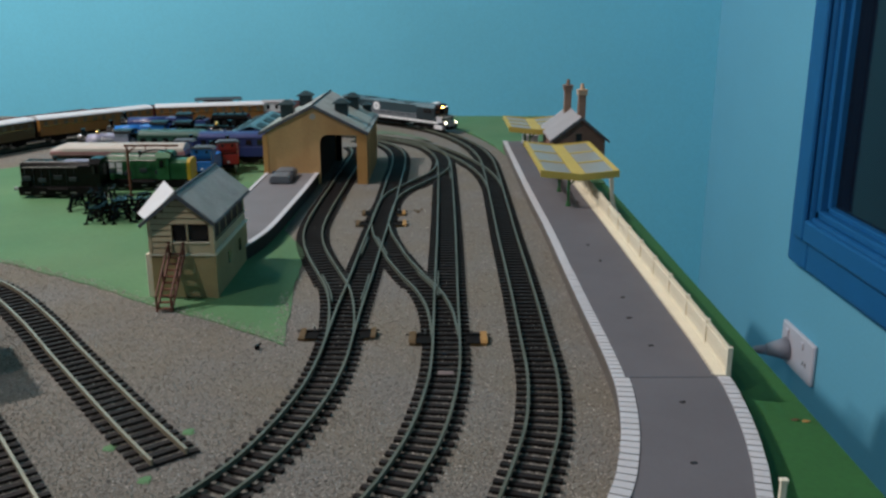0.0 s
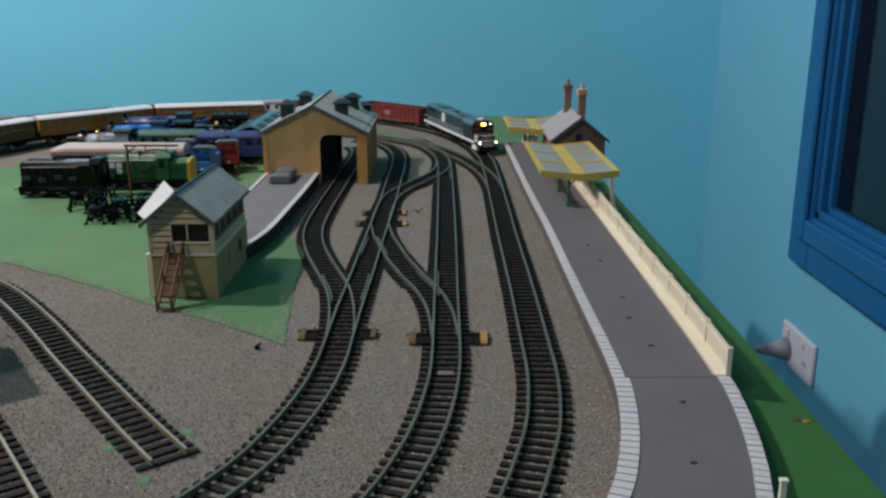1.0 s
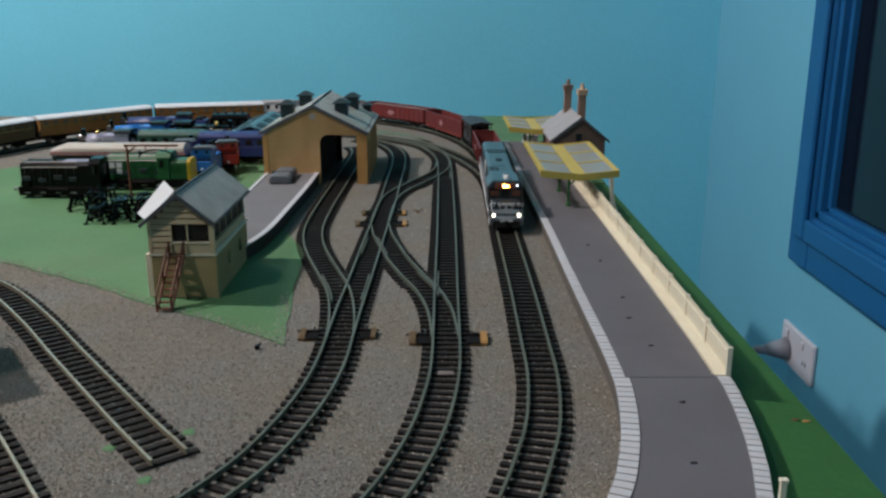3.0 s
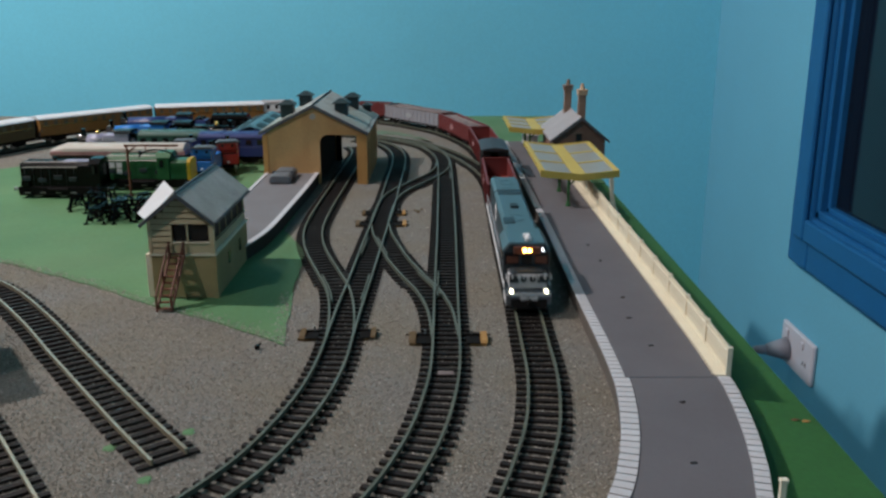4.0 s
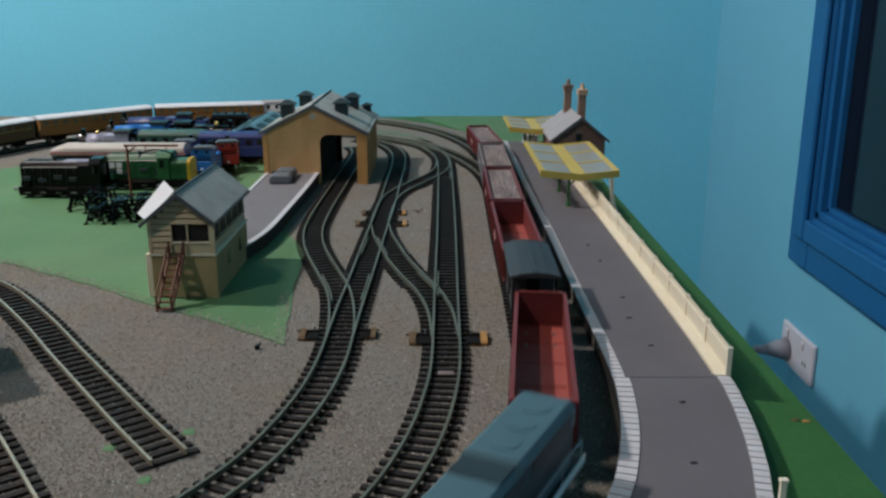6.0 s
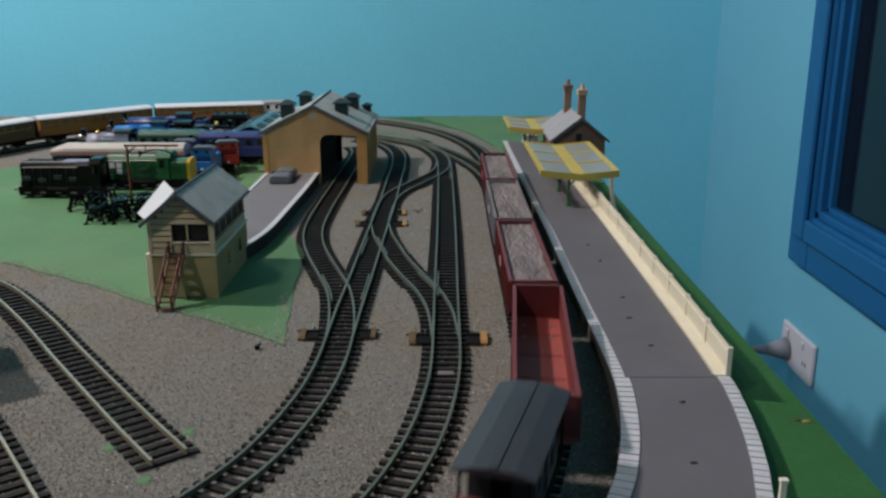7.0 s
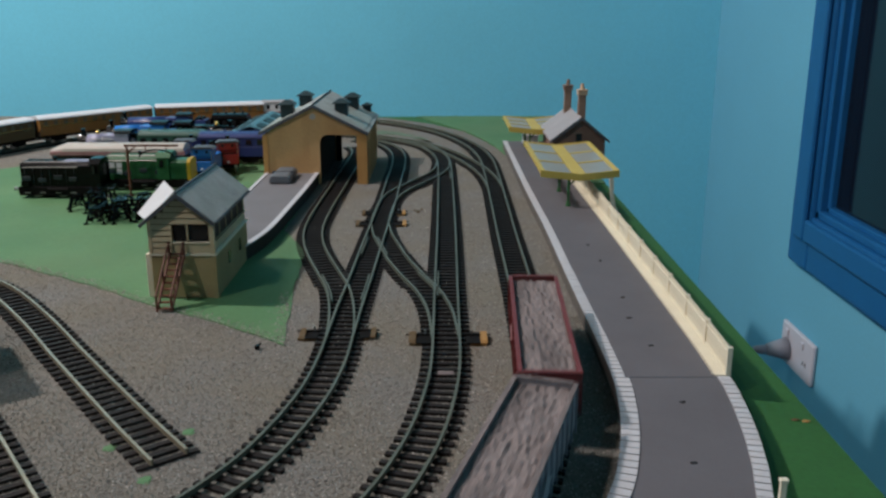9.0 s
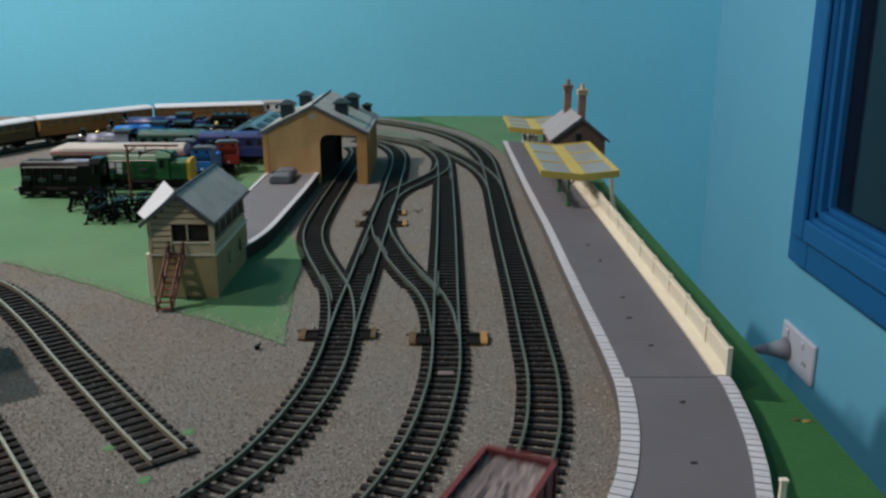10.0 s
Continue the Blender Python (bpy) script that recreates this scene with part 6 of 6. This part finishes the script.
part("body", box(-0.1140, -0.1110, 0.4930, 0.4965, 0.0013, 0.0040, 0.0006), BLACK, blk)
part("tail", rod((-0.1125, 0.4947, 0.0030), (-0.1105, 0.4970, 0.0046), 0.0006, 6), BLACK, blk)
for x, y, r in ((-0.1044, 0.9091, 0.0020), (-0.1075, 0.9000, 0.0016), (-0.0249, 0.8548, 0.0022), (-0.0215, 0.8650, 0.0014), (-0.0285, 0.8620, 0.0012), (-0.0120, 0.8900, 0.0016)):
    c = thing("ballast_clump", "dark clump of loose ballast", "stone", "loose clumps")
    bm = bmesh.new()
    bmesh.ops.create_icosphere(bm, subdivisions=2, radius=r)
    for v in bm.verts:
        v.co *= 1 + 0.35 * noise.noise(v.co * 900)
        v.co.z *= 0.6
    bm.transform(Matrix.Translation((x, y, 0.0012 + r * 0.4)))
    part("clump", bm, WOOD_DARK, c)
for x, y in ((-0.1242, 0.3880), (-0.1310, 0.3430), (-0.157, 0.372)):
    c = thing("green_scrap", "small scrap of green flock on the ballast", "scatter", "green scraps")
    bm = bmesh.new()
    bmesh.ops.create_icosphere(bm, subdivisions=2, radius=0.0032)
    for v in bm.verts:
        v.co *= 1 + 0.5 * noise.noise(v.co * 420)
        v.co.z *= 0.12
    bm.transform(Matrix.Translation((x, y, 0.0015)))
    part("flock", bm, GREEN, c)
# van added out of view on the near siding, to cast the dark patch at left
sv = thing("box_van", "unseen black box van added to shade the near ballast", "van", m=pose(-0.2916, 0.4683, 0.0058, 0, 0, -53.8))
part("underframe", box(-0.040, 0.040, -0.0120, 0.0120, 0.0060, 0.0100), BLACK_MATT, sv)
part("body", box(-0.038, 0.038, -0.0140, 0.0140, 0.0101, 0.0480, 0.0006), BLACK, sv)
pts = [(0.0148 * math.cos(k * math.pi / 8), 0.0481 + 0.0050 * math.sin(k * math.pi / 8)) for k in range(9)]
part("roof", prism(pts, "x", -0.039, 0.039), SLATE_DARK, sv)
for sgn in (1, -1):
    part("door", box(-0.009, 0.009, sgn * 0.0141 - 0.0002, sgn * 0.0141 + 0.0004, 0.0115, 0.0400), BLACK_MATT, sv)
    for x in (-0.022, 0.022):
        piece("wheel", wheel_mesh, sv, Matrix.Translation((x, sgn * 0.0081, 0.0052)))


for x, y, z, mat, label in ((0.1835, 0.402, 0.0, WOOD_OCHRE, "tan paint chip on the green table edge"), (0.1785, 0.4035, 0.0, WOOD_DARK, "dark paint chip on the green table edge"), (-0.2455, 0.5235, 0.0016, PALE, "white crumb on the ballast"), (0.0165, 0.432, 0.0016, PALE, "white crumb on the ballast"), (0.1175, 0.520, Z_PLAT, SCREW, "bent dark sliver on the platform")):
    chip = thing("loose_chip", label, "chip", "loose chips")
    bm = bmesh.new()
    bmesh.ops.create_icosphere(bm, subdivisions=1, radius=0.0013 if mat != PALE else 0.0006)
    for v in bm.verts:
        v.co *= 1 + 0.4 * noise.noise(v.co * 800 + Vector((x, y, 0)) * 50)
        v.co.z *= 0.35
        v.co.x *= 1.8
    bm.transform(Matrix.Translation((x, y, z + 0.0004)))
    part("flake", bm, mat, chip)


# ---- loose ballast grains ----
def grains(count, seed, mat, label, small=1.0):
    rng = np.random.default_rng(seed)
    y = 0.28 + 0.95 * rng.random(count * 3) ** 1.7
    x = (rng.random(count * 3) - 0.5) * 1.15 * y * 1.02 - 0.02
    keep = []
    field = np.array(FIELD)

    def inside(px, py):
        hit = False
        j = len(field) - 1
        for i in range(len(field)):
            if (field[i, 1] > py) != (field[j, 1] > py) and px < (field[j, 0] - field[i, 0]) * (py - field[i, 1]) / (field[j, 1] - field[i, 1]) + field[i, 0]:
                hit = not hit
            j = i
        return hit
    for a, b in zip(x, y):
        if len(keep) >= count:
            break
        if a < 0.094 and not inside(a, b):
            keep.append((a, b))
    # grains spilled over the painted field's front edge
    gauss = random.Random(seed)
    edge = FIELD[1:9]
    for a, b in zip(edge, edge[1:]):
        for _ in range(int(math.dist(a, b) * 2500)):
            k = gauss.random()
            keep.append((a[0] + (b[0] - a[0]) * k + gauss.gauss(0, 0.0045), a[1] + (b[1] - a[1]) * k + gauss.gauss(0, 0.0045)))
    P = np.array(keep)
    lift = np.array([0.0021 if inside(a, b) else 0.00135 for a, b in keep])[:, None]
    n = len(P)
    base = np.array([(1, 0, 0), (0, 1, 0), (-1, 0, 0), (0, -1, 0), (0, 0, 1), (0, 0, -1)], float)
    faces = np.array([(0, 1, 4), (1, 2, 4), (2, 3, 4), (3, 0, 4), (1, 0, 5), (2, 1, 5), (3, 2, 5), (0, 3, 5)])
    size = small * rng.uniform(0.00034, 0.00072, (n, 1, 1)) * rng.uniform(0.7, 1.3, (n, 1, 3)) * np.array([1, 1, 0.75])
    turn = rng.uniform(0, 6.283, n)
    v = base[None] * size * rng.uniform(0.75, 1.25, (n, 6, 1))
    c, s = np.cos(turn)[:, None], np.sin(turn)[:, None]
    v = np.stack([v[..., 0] * c - v[..., 1] * s + P[:, 0:1], v[..., 0] * s + v[..., 1] * c + P[:, 1:2], v[..., 2] + lift], -1)
    f = faces[None] + 6 * np.arange(n)[:, None, None]
    me = bpy.data.meshes.new("ballast_grains")
    me.from_pydata(v.reshape(-1, 3).tolist(), [], f.reshape(-1, 3).tolist())
    me.materials.append(mat)
    return tagged(new("ballast_grains", me), label, "ballast", kind="stuff")


grains(60000, 5, GRAIN, "loose grey-brown ballast grains between the tracks")
grains(16000, 11, GRIT, "pale flecks of grit among the ballast", 0.9)


def motions():
    """The train runs along the platform line; each vehicle rests on it by its two bogies."""
    line = LINES["platform"]
    for ob, back, half in TRAIN:
        rows = []
        for i in range(41):
            t = i * 0.25
            s = SHIFT + float(np.interp(t, RUN_T, RUN_S)) - back
            a, b = line.at(s + half * 0.62), line.at(s - half * 0.62)
            mid, w = (a + b) / 2, a - b
            rows.append((t, pose(mid[0], mid[1], Z_TOP, 0, 0, math.degrees(math.atan2(w[1], w[0])))))
        walk(ob, rows)


motions()
